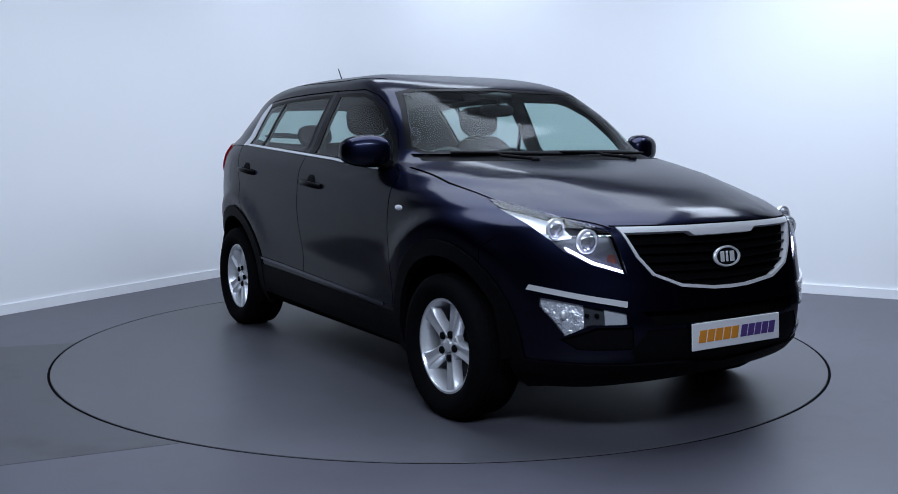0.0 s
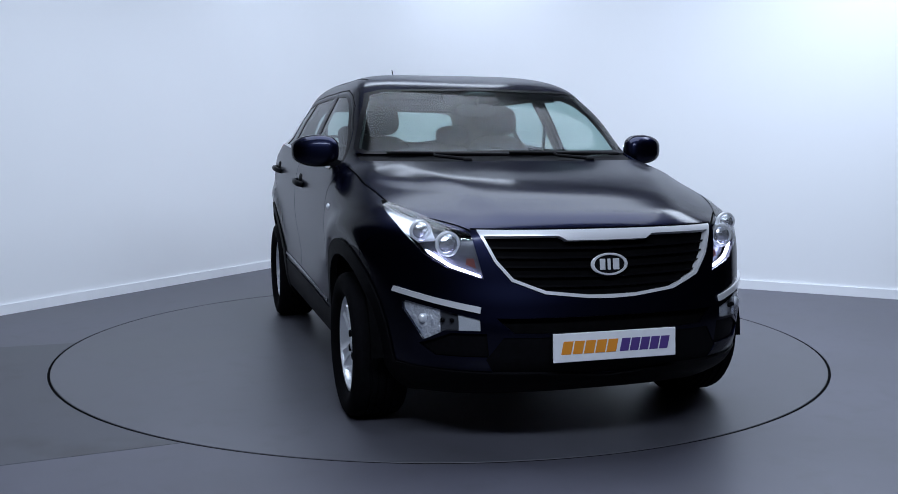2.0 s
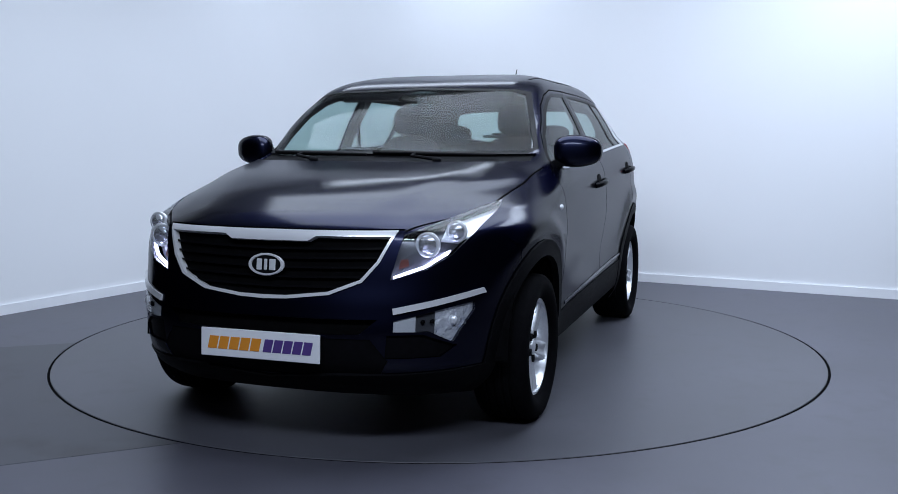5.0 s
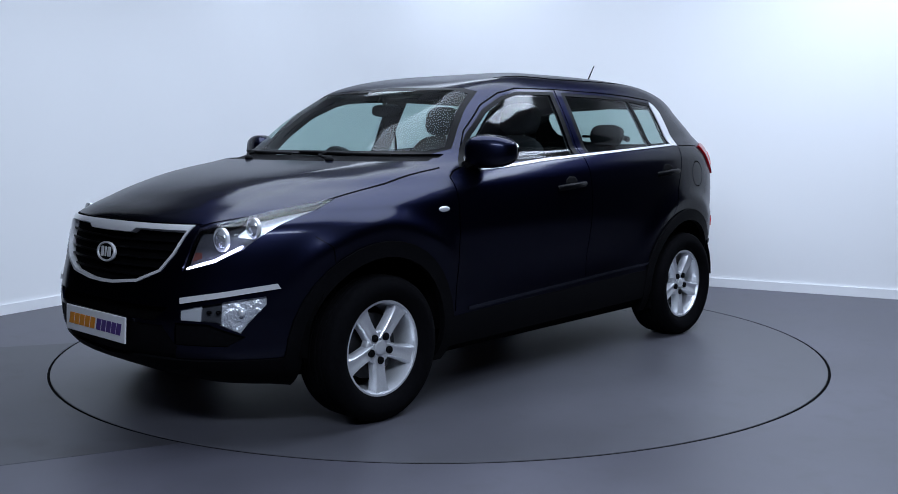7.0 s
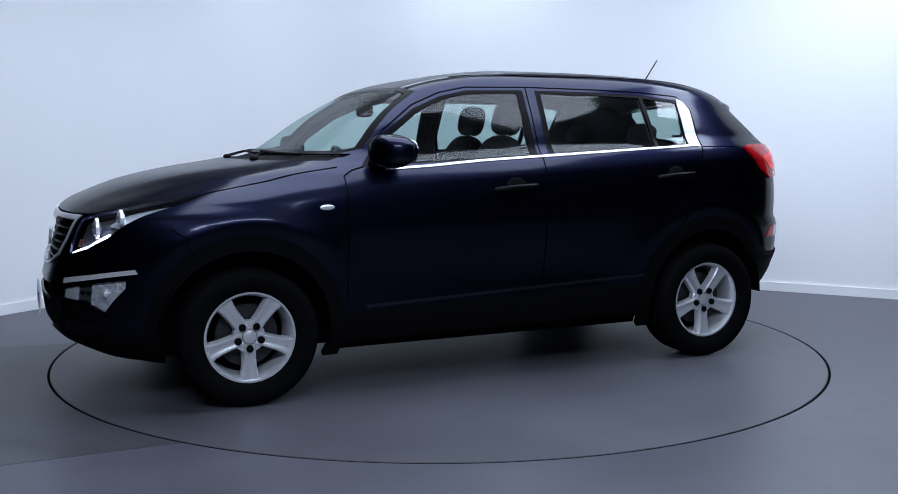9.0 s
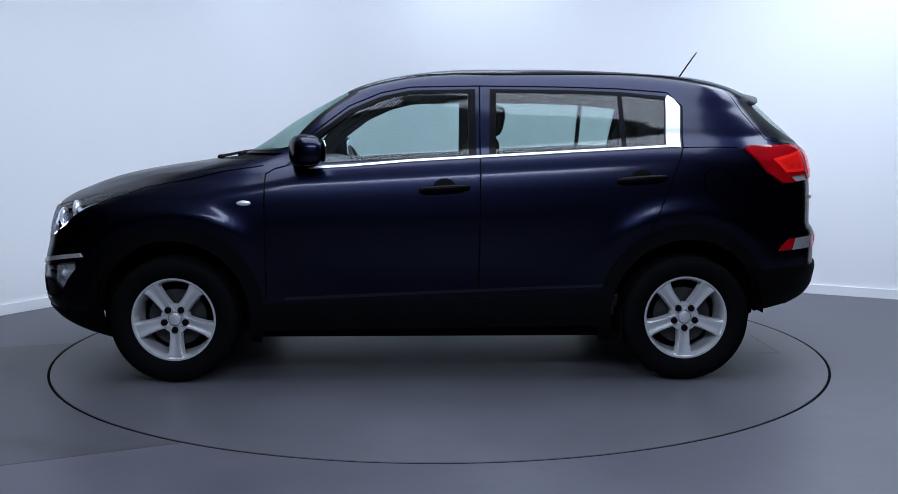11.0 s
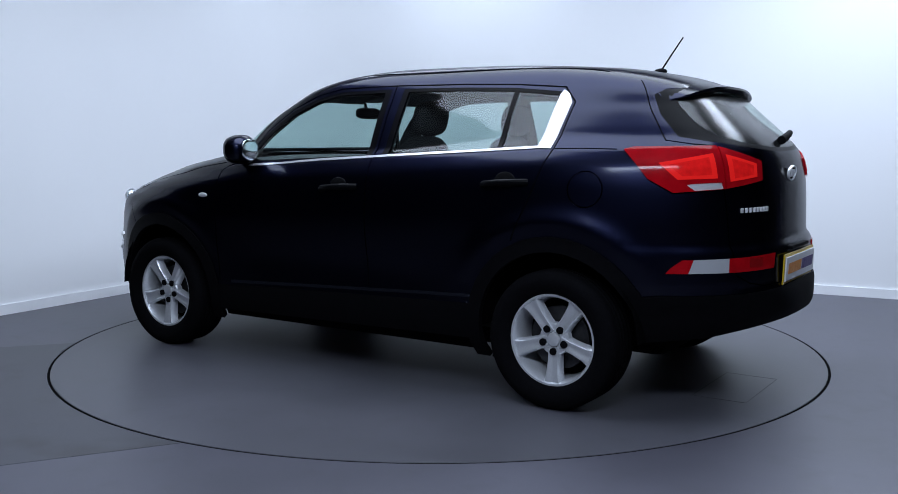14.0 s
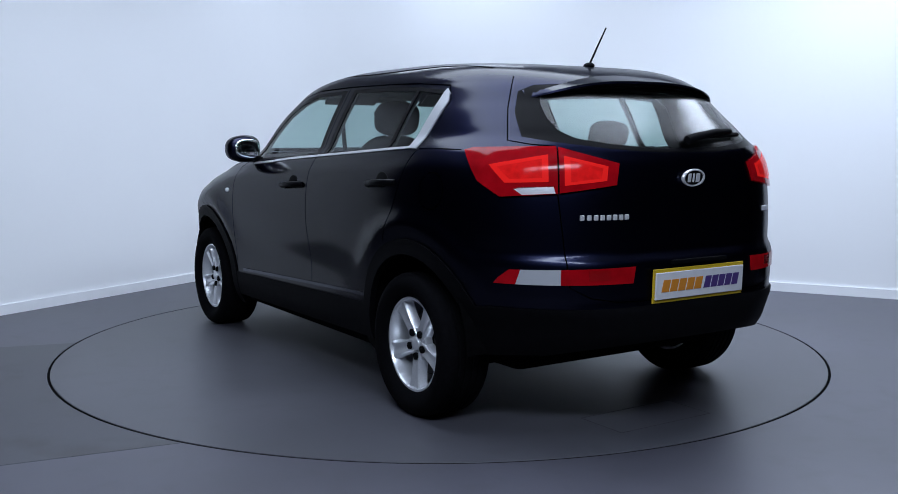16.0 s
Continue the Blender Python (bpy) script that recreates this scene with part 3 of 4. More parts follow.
        light2, _ = cuts(lens, "front", [[(0.512, 0.716), (0.62, 0.752), (0.619, 0.763), (0.513, 0.726)], [(0.62, 0.752), (0.690, 0.802), (0.697, 0.818), (0.688, 0.814), (0.619, 0.763)]], fore)
        sheet("daytime_light", light2 if m == 1 else mirror(light2), DRL, lamp, -0.012, 0.01, "glowing white daytime light strip")
        for (cx, cy, cz, r, nm, lb) in ((front_at(0.610, 0.838) - 0.040, 0.610, 0.838, 0.050, "main_beam", "chrome-ringed projector"), (front_at(0.695, 0.885) - 0.035, 0.695, 0.885, 0.043, "dip_beam", "small round reflector")):
            ring = lathe([(r * 0.80, 0.0), (r * 0.85, -0.012), (r, -0.010), (r, 0.004)], 32)
            o = part(nm, moved(ring, Matrix.Translation((cx, k * cy, cz)) @ Matrix.Rotation(radians(90 * 1 + 0), 4, "Z") @ Matrix.Rotation(radians(0), 4, "X")), CHROME, lamp, lb + " ring", True)
            ball = blob(cx + 0.004, k * cy, cz, 0.022, r * 0.82, r * 0.82, 2, 2)
            part("projector_lens", ball, FACET, lamp, "bright projector lens", True)
        amber, _ = cuts(lens, "front", [[(0.528, 0.752), (0.565, 0.765), (0.560, 0.79), (0.534, 0.79)]], fore)
        sheet("turn_signal", amber if m == 1 else mirror(amber), AMBER, lamp, -0.022, 0.004, "amber turn signal")
        brow, _ = cuts(lens, "front", [[(0.668, 0.862), (0.728, 0.845), (0.757, 0.880), (0.785, 0.955), (0.775, 0.990), (0.70, 0.955), (0.655, 0.925)]], fore)
        sheet("side_reflector", brow if m == 1 else mirror(brow), BOWL, lamp, -0.038, 0.004, "silver side reflector")
    # fog lamps with their bright strips
    strip, f = cuts(f, "front", [[(0.515, 0.604), (0.665, 0.632), (0.665, 0.609), (0.519, 0.580)], [(0.665, 0.632), (0.790, 0.660), (0.797, 0.640), (0.665, 0.609)]], fore)
    both("bumper_strip", strip, CHROME, 0.010, 0.02, "satin chrome bumper strip")
    fog, f = cuts(f, "front", [[(0.522, 0.556), (0.522, 0.514), (0.642, 0.508), (0.657, 0.588)], [(0.642, 0.508), (0.708, 0.460), (0.768, 0.575), (0.768, 0.610), (0.657, 0.588)]], fore)
    for o in both("fog_light", fog, CLEAR, 0.003, 0.012, "clear fog light lens"):
        m = -1 if o.name.endswith(".001") else 1
        o.visible_shadow = False
        ff = mirror if m == -1 else (lambda q: q)
        bowl, rest = cuts(fog, "front", [[(0.66, 0.40), (0.9, 0.40), (0.9, 0.70), (0.66, 0.70)]], fore)
        dark, rest = cuts(rest, "front", [[(0.597, 0.40), (0.66, 0.40), (0.66, 0.70), (0.597, 0.70)]], fore)
        sheet("fog_bowl", ff(bowl), FOGBOWL, o, -0.012, 0.01, "bright faceted reflector")
        sheet("fog_bezel", ff(dark), BEZEL, o, -0.016, 0.01, "grey lamp bezel")
        sheet("corner_reflector", ff(rest), RIBBED, o, -0.006, 0.01, "silver corner reflector")
        part("bulb", blob(front_at(0.705, 0.545) - 0.026, m * 0.705, 0.545, 0.014, 0.020, 0.020, 2, 2), BOWL, o, "round fog bulb cap", True)
        for y in (0.615, 0.645):
            part("small_lens", blob(front_at(y, 0.545) - 0.020, m * y, 0.547, 0.012, 0.009, 0.009, 2, 2, 12, 8), GLOSS, o, "", True)
    slot, f = cuts(f, "front", [[(-0.01, 0.500), (0.40, 0.506), (0.465, 0.563), (-0.01, 0.563)]], fore)
    whole("lower_grille", slot, BLACK, -0.035, 0, "black slot of the lower grille")
    pocket, f = cuts(f, "front", [[(0.49, 0.41), (0.67, 0.405), (0.72, 0.445), (0.62, 0.500), (0.50, 0.503)]], fore)
    both("bumper_pocket", pocket, PLASTIC, -0.012, 0, "black plastic pocket under the fog light")
    chin, f = cuts(f, "front", [[(-0.01, 0.33), (0.46, 0.33), (0.50, 0.40), (0.44, 0.488), (-0.01, 0.490)]], fore)
    whole("bumper_centre", chin, PLASTIC, -0.004, 0.008, "black plastic bumper centre behind the plate")
    # windscreen, cowl, bonnet
    ws, f = cuts(f, "front", [[(-0.01, 1.176), (0.715, 1.176), (0.742, 1.20), (0.690, 1.34), (0.615, 1.495), (0.53, 1.515), (-0.01, 1.530)]], lambda v: v[0] > 0.0 and v[3] > 0.25)
    inner_ws, rim_ws = cuts(ws, "front", [[(-0.01, 1.19), (0.700, 1.19), (0.724, 1.208), (0.672, 1.34), (0.596, 1.484), (0.52, 1.502), (-0.01, 1.515)]])
    whole("windscreen", inner_ws, WINDSCREEN, -0.002, 0.004, "clear greenish windscreen glass").visible_shadow = False
    whole("windscreen_seal", rim_ws, GLOSS, -0.001, 0.01, "black windscreen edge band")
    cowl, f = cuts(f, "front", [[(-0.01, 1.142), (0.80, 1.142), (0.74, 1.176), (-0.01, 1.176)]], lambda v: v[0] > 0.55 and v[1] < 0.74)
    whole("cowl", cowl, PLASTIC, -0.012, 0.01, "black plastic cowl under the wipers")
    hood_edge = [(2.14, 0.0), (2.11, 0.30), (2.015, 0.525), (1.80, 0.672), (1.55, 0.760), (1.20, 0.795), (0.86, 0.80)]
    high = lambda v: v[0] > 0.6 and v[2] > 0.885
    f = seam(f, "top", hood_edge[2:], 0.008, high)
    f = seam(f, "front", [(-0.01, 0.898), (0.53, 0.898)], 0.007, fore)
    hood, f = cuts(f, "top", [[(2.3, -0.01), (2.3, 0.30)] + hood_edge[2:] + [(0.86, -0.01)]], lambda v: v[0] > 0.6 and v[2] > 0.897 and v[2] < 1.145)
    whole("bonnet", hood, PAINT, 0.0, 0.015, "dark navy metallic bonnet")
    ditch, f = cuts(f, "top", ribbon([(0.16, 0.545), (-0.3, 0.565), (-0.9, 0.555), (-1.42, 0.520)], 0.016), lambda v: v[2] > 1.50 and abs(v[3]) < 0.6)
    both("roof_strip", ditch, PLASTIC, -0.004, 0.006, "black roof gutter strip")
    # quarter crease and tailgate edge
    f = seam(f, "side", [(-1.30, 1.204), (-1.45, 1.206), (-1.59, 1.203)], 0.005, side)
    # bumper to wing seam
    f = seam(f, "side", [(1.66, 0.845), (1.60, 0.80), (1.58, 0.73)], 0.005, side)

    # side windows
    panes = (("front_window", [(0.70, 1.122), (0.57, 1.262), (0.408, 1.382), (0.257, 1.450), (0.107, 1.484), (-0.195, 1.492), (-0.195, 1.165)]),
             ("rear_window", [(-0.335, 1.174), (-0.345, 1.493), (-0.70, 1.489), (-0.985, 1.479), (-0.985, 1.206)]),
             ("quarter_window", [(-1.010, 1.206), (-1.010, 1.477), (-1.235, 1.455), (-1.205, 1.210)]))
    edges = (("window_seal", [(0.745, 1.112), (0.60, 1.27), (0.425, 1.400), (0.262, 1.468), (0.107, 1.501), (-0.235, 1.509), (-0.235, 1.163)]),
             ("window_seal", [(-0.300, 1.170), (-0.312, 1.509), (-0.70, 1.505), (-1.0, 1.494), (-1.25, 1.470), (-1.215, 1.205)]))
    chrome, f = cuts(f, "side", [[(-1.210, 1.205), (-1.240, 1.455), (-1.252, 1.478), (-1.285, 1.458), (-1.312, 1.416), (-1.282, 1.203)]], side)
    xs = [0.63, 0.4, 0.1, -0.23, -0.6, -0.95, -1.282]
    strips = [[(a, belt(a) - 0.011), (a, belt(a)), (b, belt(b)), (b, belt(b) - 0.011)] for a, b in zip(xs, xs[1:])]
    bright, f = cuts(f, "side", strips, side)
    got = []
    for name, poly in panes:
        p, f = cut(f, "side", poly, side)
        got.append((name, p))
    seals = []
    for name, poly in edges:
        p, f = cut(f, "side", poly, side)
        seals.append(p)
    # door seams, then the doors themselves
    for line in ([(0.845, 0.43), (0.842, 1.07), (0.80, 1.095), (0.725, 1.115), (0.60, 1.29), (0.425, 1.42), (0.262, 1.488), (0.107, 1.519), (-0.26, 1.526), (-0.70, 1.521), (-1.0, 1.511), (-1.255, 1.492), (-1.325, 1.42), (-1.296, 1.205), (-1.165, 0.88), (-1.12, 0.78)],
                 [(-0.258, 1.526), (-0.245, 0.46)]):
        f = seam(f, "side", line, 0.007, side)
    door1, f = cuts(f, "side", [[(0.845, 0.40), (0.842, 1.07), (0.80, 1.095), (0.725, 1.115), (-0.25, 1.17), (-0.245, 0.40)],
                                [(0.725, 1.115), (0.60, 1.29), (0.425, 1.42), (0.262, 1.488), (0.107, 1.519), (-0.258, 1.526), (-0.25, 1.17)]], side)
    door2, f = cuts(f, "side", [[(-0.245, 0.40), (-0.25, 1.19), (-1.296, 1.205), (-1.165, 0.88), (-0.93, 0.40)],
                                [(-0.25, 1.19), (-0.258, 1.526), (-0.70, 1.521), (-1.0, 1.511), (-1.255, 1.492), (-1.325, 1.42), (-1.296, 1.205)]], side)
    for flip in (False, True):
        ff = mirror if flip else (lambda q: q)
        k = -1 if flip else 1
        d1 = sheet("front_door", ff(door1), PAINT, car, 0, 0.015, "dark navy front door")
        d2 = sheet("rear_door", ff(door2), PAINT, car, 0, 0.015, "dark navy rear door")
        for (name, p), d in zip(got, (d1, d2, d2)):
            sheet(name, ff(p), GLASS if name == "front_window" else DARK_GLASS, d, -0.004, 0.004, "tinted window glass").visible_shadow = False
        for p, d in zip(seals, (d1, d2)):
            sheet("window_seal", ff(p), GLOSS, d, -0.001, 0.014, "black window surround")
        sheet("belt_strip", ff([q for q in bright if q[:, 0].mean() > -0.24]), SATIN, d1, 0.004, 0.01, "chrome waist strip")
        sheet("belt_strip", ff([q for q in bright if q[:, 0].mean() <= -0.24]), SATIN, d2, 0.004, 0.01, "chrome waist strip")
        sheet("pillar_trim", ff(chrome), SATIN, d2, 0.005, 0.012, "satin chrome window end trim")
        for d, hx, hz in ((d1, -0.075, 0.998), (d2, -1.080, 1.045)):
            y = float(half_width(np.array(hx), hz))
            # no hollow is cut: a flat black blob gives the recess its shade
            cup = blob(hx + 0.005, k * (y - 0.006), hz - 0.004, 0.062, 0.0085, 0.056, 2, 3)
            part("handle_shade", cup, BLACK, d, "flat black blob for the shade in the handle recess", True)
            h = tube([(hx + 0.125, k * (y - 0.004), hz - 0.012), (hx + 0.10, k * (y + 0.022), hz - 0.006), (hx + 0.02, k * (y + 0.032), hz + 0.002), (hx - 0.07, k * (y + 0.026), hz + 0.006), (hx - 0.115, k * (y - 0.004), hz + 0.006)], 0.016, 12)
            part("door_handle", h, GLOSS, d, "painted pull handle", True)
    # rear: lamps, glass, tailgate
    lamp, f = cuts(f, "round", [[(19.3, 1.147), (20.2, 1.062), (32.0, 1.030), (32.0, 1.212)], [(32.0, 1.030), (43.0, 1.016), (48.0, 1.075), (52.3, 1.197), (50.0, 1.207), (32.0, 1.212)]], aft)
    split, lamp = cut(lamp, "round", [(31.45, 0.9), (31.8, 0.9), (31.8, 1.3), (31.45, 1.3)], aft)
    GAPS.append(split)
    clear, lamp = cuts(lamp, "round", [[(32.2, 1.031), (38.6, 1.024), (40.2, 1.048), (39.2, 1.053), (32.6, 1.059)]], aft)
    for flip in (False, True):
        ff = mirror if flip else (lambda q: q)
        o = sheet("tail_light", ff(lamp), RED, car, 0.012, 0.03, "glossy red tail light")
        sheet("reversing_lamp", ff(clear), BOWL, o, 0.008, 0.02, "clear reversing lamp")
        dark, _ = cuts(lamp, "round", [[(21.8, 1.135), (22.3, 1.078), (30.5, 1.060), (30.5, 1.175)], [(33.5, 1.075), (42, 1.07), (45.5, 1.14), (33.5, 1.18)]], aft)
        core, edge = cuts(dark, "round", [[(22.9, 1.127), (23.4, 1.088), (29.3, 1.074), (29.3, 1.158)], [(34.7, 1.09), (41, 1.085), (43.6, 1.132), (34.7, 1.163)]], aft)
        for g in (21, 34):
            sheet("lamp_core", ff([q for q in core if (VIEWS["round"](q)[:, 0].mean() > 32) == (g > 32)]), RED_CORE, o, 0.0140, 0.002, "bright red lamp core")
            sheet("lamp_line", ff([q for q in edge if (VIEWS["round"](q)[:, 0].mean() > 32) == (g > 32)]), RED_LINE, o, 0.0145, 0.002, "deep red light guide")
    low, f = cuts(f, "round", [[(16.5, 0.735), (17.0, 0.668), (44.3, 0.664), (43.2, 0.690), (41.0, 0.724)]], aft)
    mid, low = cuts(low, "round", [[(31.2, 0.66), (39.8, 0.66), (38.4, 0.75), (31.2, 0.75)]], aft)
    for flip in (False, True):
        ff = mirror if flip else (lambda q: q)
        o = sheet("bumper_lamp", ff([q for q in low if VIEWS["round"](q)[:, 0].mean() < 34]), RED, car, 0.006, 0.02, "red bumper reflector lamp")
        sheet("lamp_end", ff([q for q in low if VIEWS["round"](q)[:, 0].mean() >= 34]), RED, o, 0.006, 0.02, "red lamp end")
        sheet("fog_lens", ff(mid), RIBBED, o, 0.005, 0.015, "clear ribbed lamp section")
        core, _ = cuts(low, "round", [[(22, 0.685), (26, 0.685), (26, 0.725), (22, 0.725)]], aft)
        sheet("lamp_line", ff(core), RED_DARK, o, 0.008, 0.002, "deep red lamp cell")
    rg, f = cuts(f, "round", [[(-1, 1.190), (9, 1.193), (20, 1.207), (33, 1.238), (39, 1.258), (41.0, 1.36), (40.5, 1.45), (36, 1.478), (-1, 1.495)]], aft)
    inner_rg, rim_rg = cuts(rg, "round", [[(-1, 1.208), (9, 1.211), (20, 1.228), (27.5, 1.252), (31, 1.285), (33, 1.33), (34.6, 1.40), (34.2, 1.44), (31, 1.462), (-1, 1.480)]], aft)
    for quad in ([(42.0, 1.240), (42.35, 1.240), (43.1, 1.38), (42.75, 1.38)], [(42.75, 1.38), (43.1, 1.38), (42.4, 1.52), (42.05, 1.52)],
                 [(31.9, 1.216), (37.0, 1.224), (37.0, 1.229), (31.9, 1.221)], [(37.0, 1.224), (42.0, 1.240), (42.3, 1.245), (37.0, 1.229)]):
        strip, f = cut(f, "round", quad, back)
        GAPS.append(strip)
    f = cuts(f, "round", [[(31.7, 1.03), (31.95, 1.03), (30.6, 0.80), (30.35, 0.80)], [(30.35, 0.80), (30.6, 0.80), (29.6, 0.655), (29.35, 0.655)]], aft)[1]
    f = seam(f, "round", [(-0.5, 0.590), (20, 0.592), (25.5, 0.612), (29.5, 0.655)], 0.005, aft)
    gate, f = cuts(f, "round", [[(-1, 0.590), (20, 0.592), (25.5, 0.612), (29.5, 0.655), (30.5, 0.80), (31.8, 1.03), (31.8, 1.21), (-1, 1.21)]], aft)
    tail = whole("tailgate", gate, PAINT, 0, 0.015, "dark navy tailgate")
    o = sheet("rear_screen", inner_rg + mirror(inner_rg), SCREEN, tail, -0.003, 0.004, "tinted rear screen")
    o.visible_shadow = False
    sheet("screen_band", rim_rg + mirror(rim_rg), GLOSS, tail, -0.001, 0.01, "gloss black screen border")
    for strip in GAPS:
        for run in runs(strip):
            both("panel_gap", run, LINER, -0.006, 0, "dark shut line")
    # lining of pillars and frames, seen through the glass
    inside = [g for g in door1 + door2 + chrome + seals[0] + seals[1] + lamp + clear + rim_rg + rim_ws + gate + f if g[:, 2].min() > 1.08 and g[:, 2].max() < 1.57]
    inside = [g for g in inside if not (g[0][0] > 0.75)]
    whole("cabin_lining", inside, LININGS, -0.022, 0, "dark grey pillar and frame lining")
    # fuel flap on the left side only, indicators on the wings
    f_left = f
    flap, f_left = cut(f_left, "side", disc(-1.475, 1.025, 0.083, 28), side)
    flap, gap = cut(flap, "side", disc(-1.475, 1.025, 0.077, 28), side)
    sheet("body_shell", f_left + mirror(f), PAINT, car, 0, 0.012, "dark navy metallic body shell")
    sheet("fuel_flap", flap, PAINT, car, 0.0, 0.012, "round navy fuel flap")


car_skin()


def car_fittings():
    # spoiler over the rear screen
    bm = bmesh.new()
    n = 40
    rows = []
    for i in range(n + 1):
        y = -0.555 + 1.11 * i / n
        e = abs(y) / 0.555
        th = 1 - 0.8 * e ** 6
        drop = 0.075 * e ** 2.6
        xe = -1.855 + 0.085 * e ** 3 + 0.06 * e ** 10
        zt = 1.522 - drop * 0.9 - 0.012 * e ** 5
        rows.append([bm.verts.new((x, y, z)) for x, z in ((-1.56, zt + 0.034 - 0.020 * e), (-1.68, zt + 0.016 - 0.004 * e), (xe, zt - 0.022), (xe - 0.003, zt - 0.022 - 0.011 * th), (xe + 0.02, zt - 0.022 - 0.022 * th), (-1.67, zt - 0.020 - 0.03 * th))])
    for a, b in zip(rows, rows[1:]):
        for k in range(5):
            bm.faces.new((a[k], b[k], b[k + 1], a[k + 1]))
    for r, s in ((rows[0], 1), (rows[-1], -1)):
        bm.faces.new(r[::s])
    bmesh.ops.recalc_face_normals(bm, faces=bm.faces[:])
    part("spoiler", bm, PAINT, car, "navy roof spoiler", True)
    # aerial
    part("aerial_base", blob(-1.47, 0, 1.592, 0.035, 0.018, 0.016, 2, 2), PLASTIC, car, "black aerial foot", True)
    part("aerial", tube([(-1.475, 0, 1.60), (-1.53, 0, 1.68), (-1.585, 0, 1.758)], 0.005, 8, 0.7), BLACK, car, "slim black roof aerial", True)
    # rear wiper
    def rear_at(y, z, out):
        rm, e = float(REAR_MID(z)), float(REAR_EXP(z))
        x = rm + (float(TAIL(z)) - rm) * max(0.0, 1 - (abs(y) / float(half_width(np.array(-1.5), z))) ** e) ** (1 / e)
        return (x - out, y, z + out * 0.5)
    w = part("rear_wiper", tube([rear_at(-0.02, 1.236, 0.012), rear_at(-0.07, 1.244, 0.026), rear_at(-0.20, 1.262, 0.030), rear_at(-0.33, 1.270, 0.022)], 0.022, 10, 0.55), BLACK, car, "black rear wiper arm", True)
    part("wiper_blade", tube([rear_at(-0.08 - 0.32 * i / 6, 1.250 + 0.012 * i / 6, 0.012) for i in range(7)], 0.010, 8), BLACK, w, "", True)
    # front wipers on the cowl
    for y0, y1, yp in ((0.60, -0.02, 0.36), (-0.04, -0.62, -0.28)):
        def spot(y, z, up):
            fm, e = float(FRONT_MID(z)), float(FRONT_EXP(z))
            x = fm + (float(NOSE(z)) - fm) * max(0.0, 1 - (abs(y) / float(half_width(np.array(0.8), z))) ** e) ** (1 / e)
            return (x + 0.3 * up, y, z + up)
        arm = [spot(yp, 1.146, 0.006), spot(yp * 0.6 + y1 * 0.4, 1.160, 0.008), spot((y0 + y1) / 2 - 0.08, 1.172, 0.008)]
        a = part("wiper_arm", tube(arm, 0.009, 8, 0.7), BLACK, car, "black windscreen wiper arm", True)
        part("wiper_blade", tube([spot(y0 + (y1 - y0) * i / 8, 1.166 + 0.010 * i / 8, 0.006) for i in range(9)], 0.007, 8), BLACK, a, "", True)
        part("wiper_pivot", blob(*spot(yp, 1.146, 0.003), 0.022, 0.022, 0.014, 2, 2, 16, 10), BLACK, car, "", True)
    # plates with printed bars in place of lettering
    for x, z, sgn, lean in ((2.205, 0.449, 1, -3), (-2.199, 0.648, -1, 2)):
        place = pose(x, 0, z, 0, lean, 0 if sgn > 0 else 180)
        root = part("front_plate" if sgn > 0 else "rear_plate", moved(box(-0.004, 0.004, -0.262, 0.262, -0.056, 0.056, 0.002, 1), place), WHITE, car, "white dealer show plate with orange and purple bars")
        if sgn < 0:
            part("backing_plate", moved(box(-0.012, -0.005, -0.270, 0.270, -0.072, 0.070, 0.002, 1), place), YELLOW, root, "yellow backing plate")
        for m_, a, b in ((ORANGE, -0.225, 0.012), (PURPLE, 0.022, 0.235)):
            n_ = 5
            step = (b - a) / n_
            for i in range(n_):
                y0 = a + i * step
                # slanted letter-sized blocks: a stem, and a top and a foot stroke
                def slab(u0, u1, v0, v1):
                    s = 0.22
                    pts = [(u0 + s * v0, v0), (u1 + s * v0, v0), (u1 + s * v1, v1), (u0 + s * v1, v1)]
                    return prism(pts, 0.0042, 0.0056, "yz")
                h = 0.025
                q = merge(slab(y0, y0 + step * 0.86, -h, h))
                part("print_bar", moved(q, place), m_, root)
    part("plate_lamp", box(-2.200, -2.165, -0.16, 0.16, 0.733, 0.750, 0.006), PLASTIC, car, "black plate lamp housing")
    # oval badges, plain rings without lettering
    for x, z, r, lean, sgn in ((2.136, 0.758, 1.0, -8, 1), (-2.142, 1.086, 0.85, 8, -1)):
        place = pose(x, 0, z, 0, lean, 0 if sgn > 0 else 180)
        ring = lathe([(0.060, -0.003), (0.078, -0.003), (0.080, 0.004), (0.076, 0.009), (0.066, 0.009), (0.064, 0.003), (0.0, 0.003)], 48)
        ring = moved(ring, place @ Matrix.Rotation(radians(-90), 4, "Z") @ Matrix.Diagonal((r, 1, r * 0.56, 1)))
        o = part("badge", ring, CHROME, car, "oval chrome badge", True)
        inner = moved(lathe([(0.0, 0.005), (0.065, 0.004), (0.066, 0.0)], 40), place @ Matrix.Rotation(radians(-90), 4, "Z") @ Matrix.Diagonal((r, 1, r * 0.54, 1)))
        part("badge_field", inner, BLACK, o, "black badge field", True)
        for y0, y1 in ((-0.042, -0.018), (-0.009, 0.005), (0.014, 0.042)):
            part("badge_bar", moved(box(0.004, 0.008, y0 * r, y1 * r, -0.022 * r, 0.022 * r, 0.002, 1), place), CHROME, o)
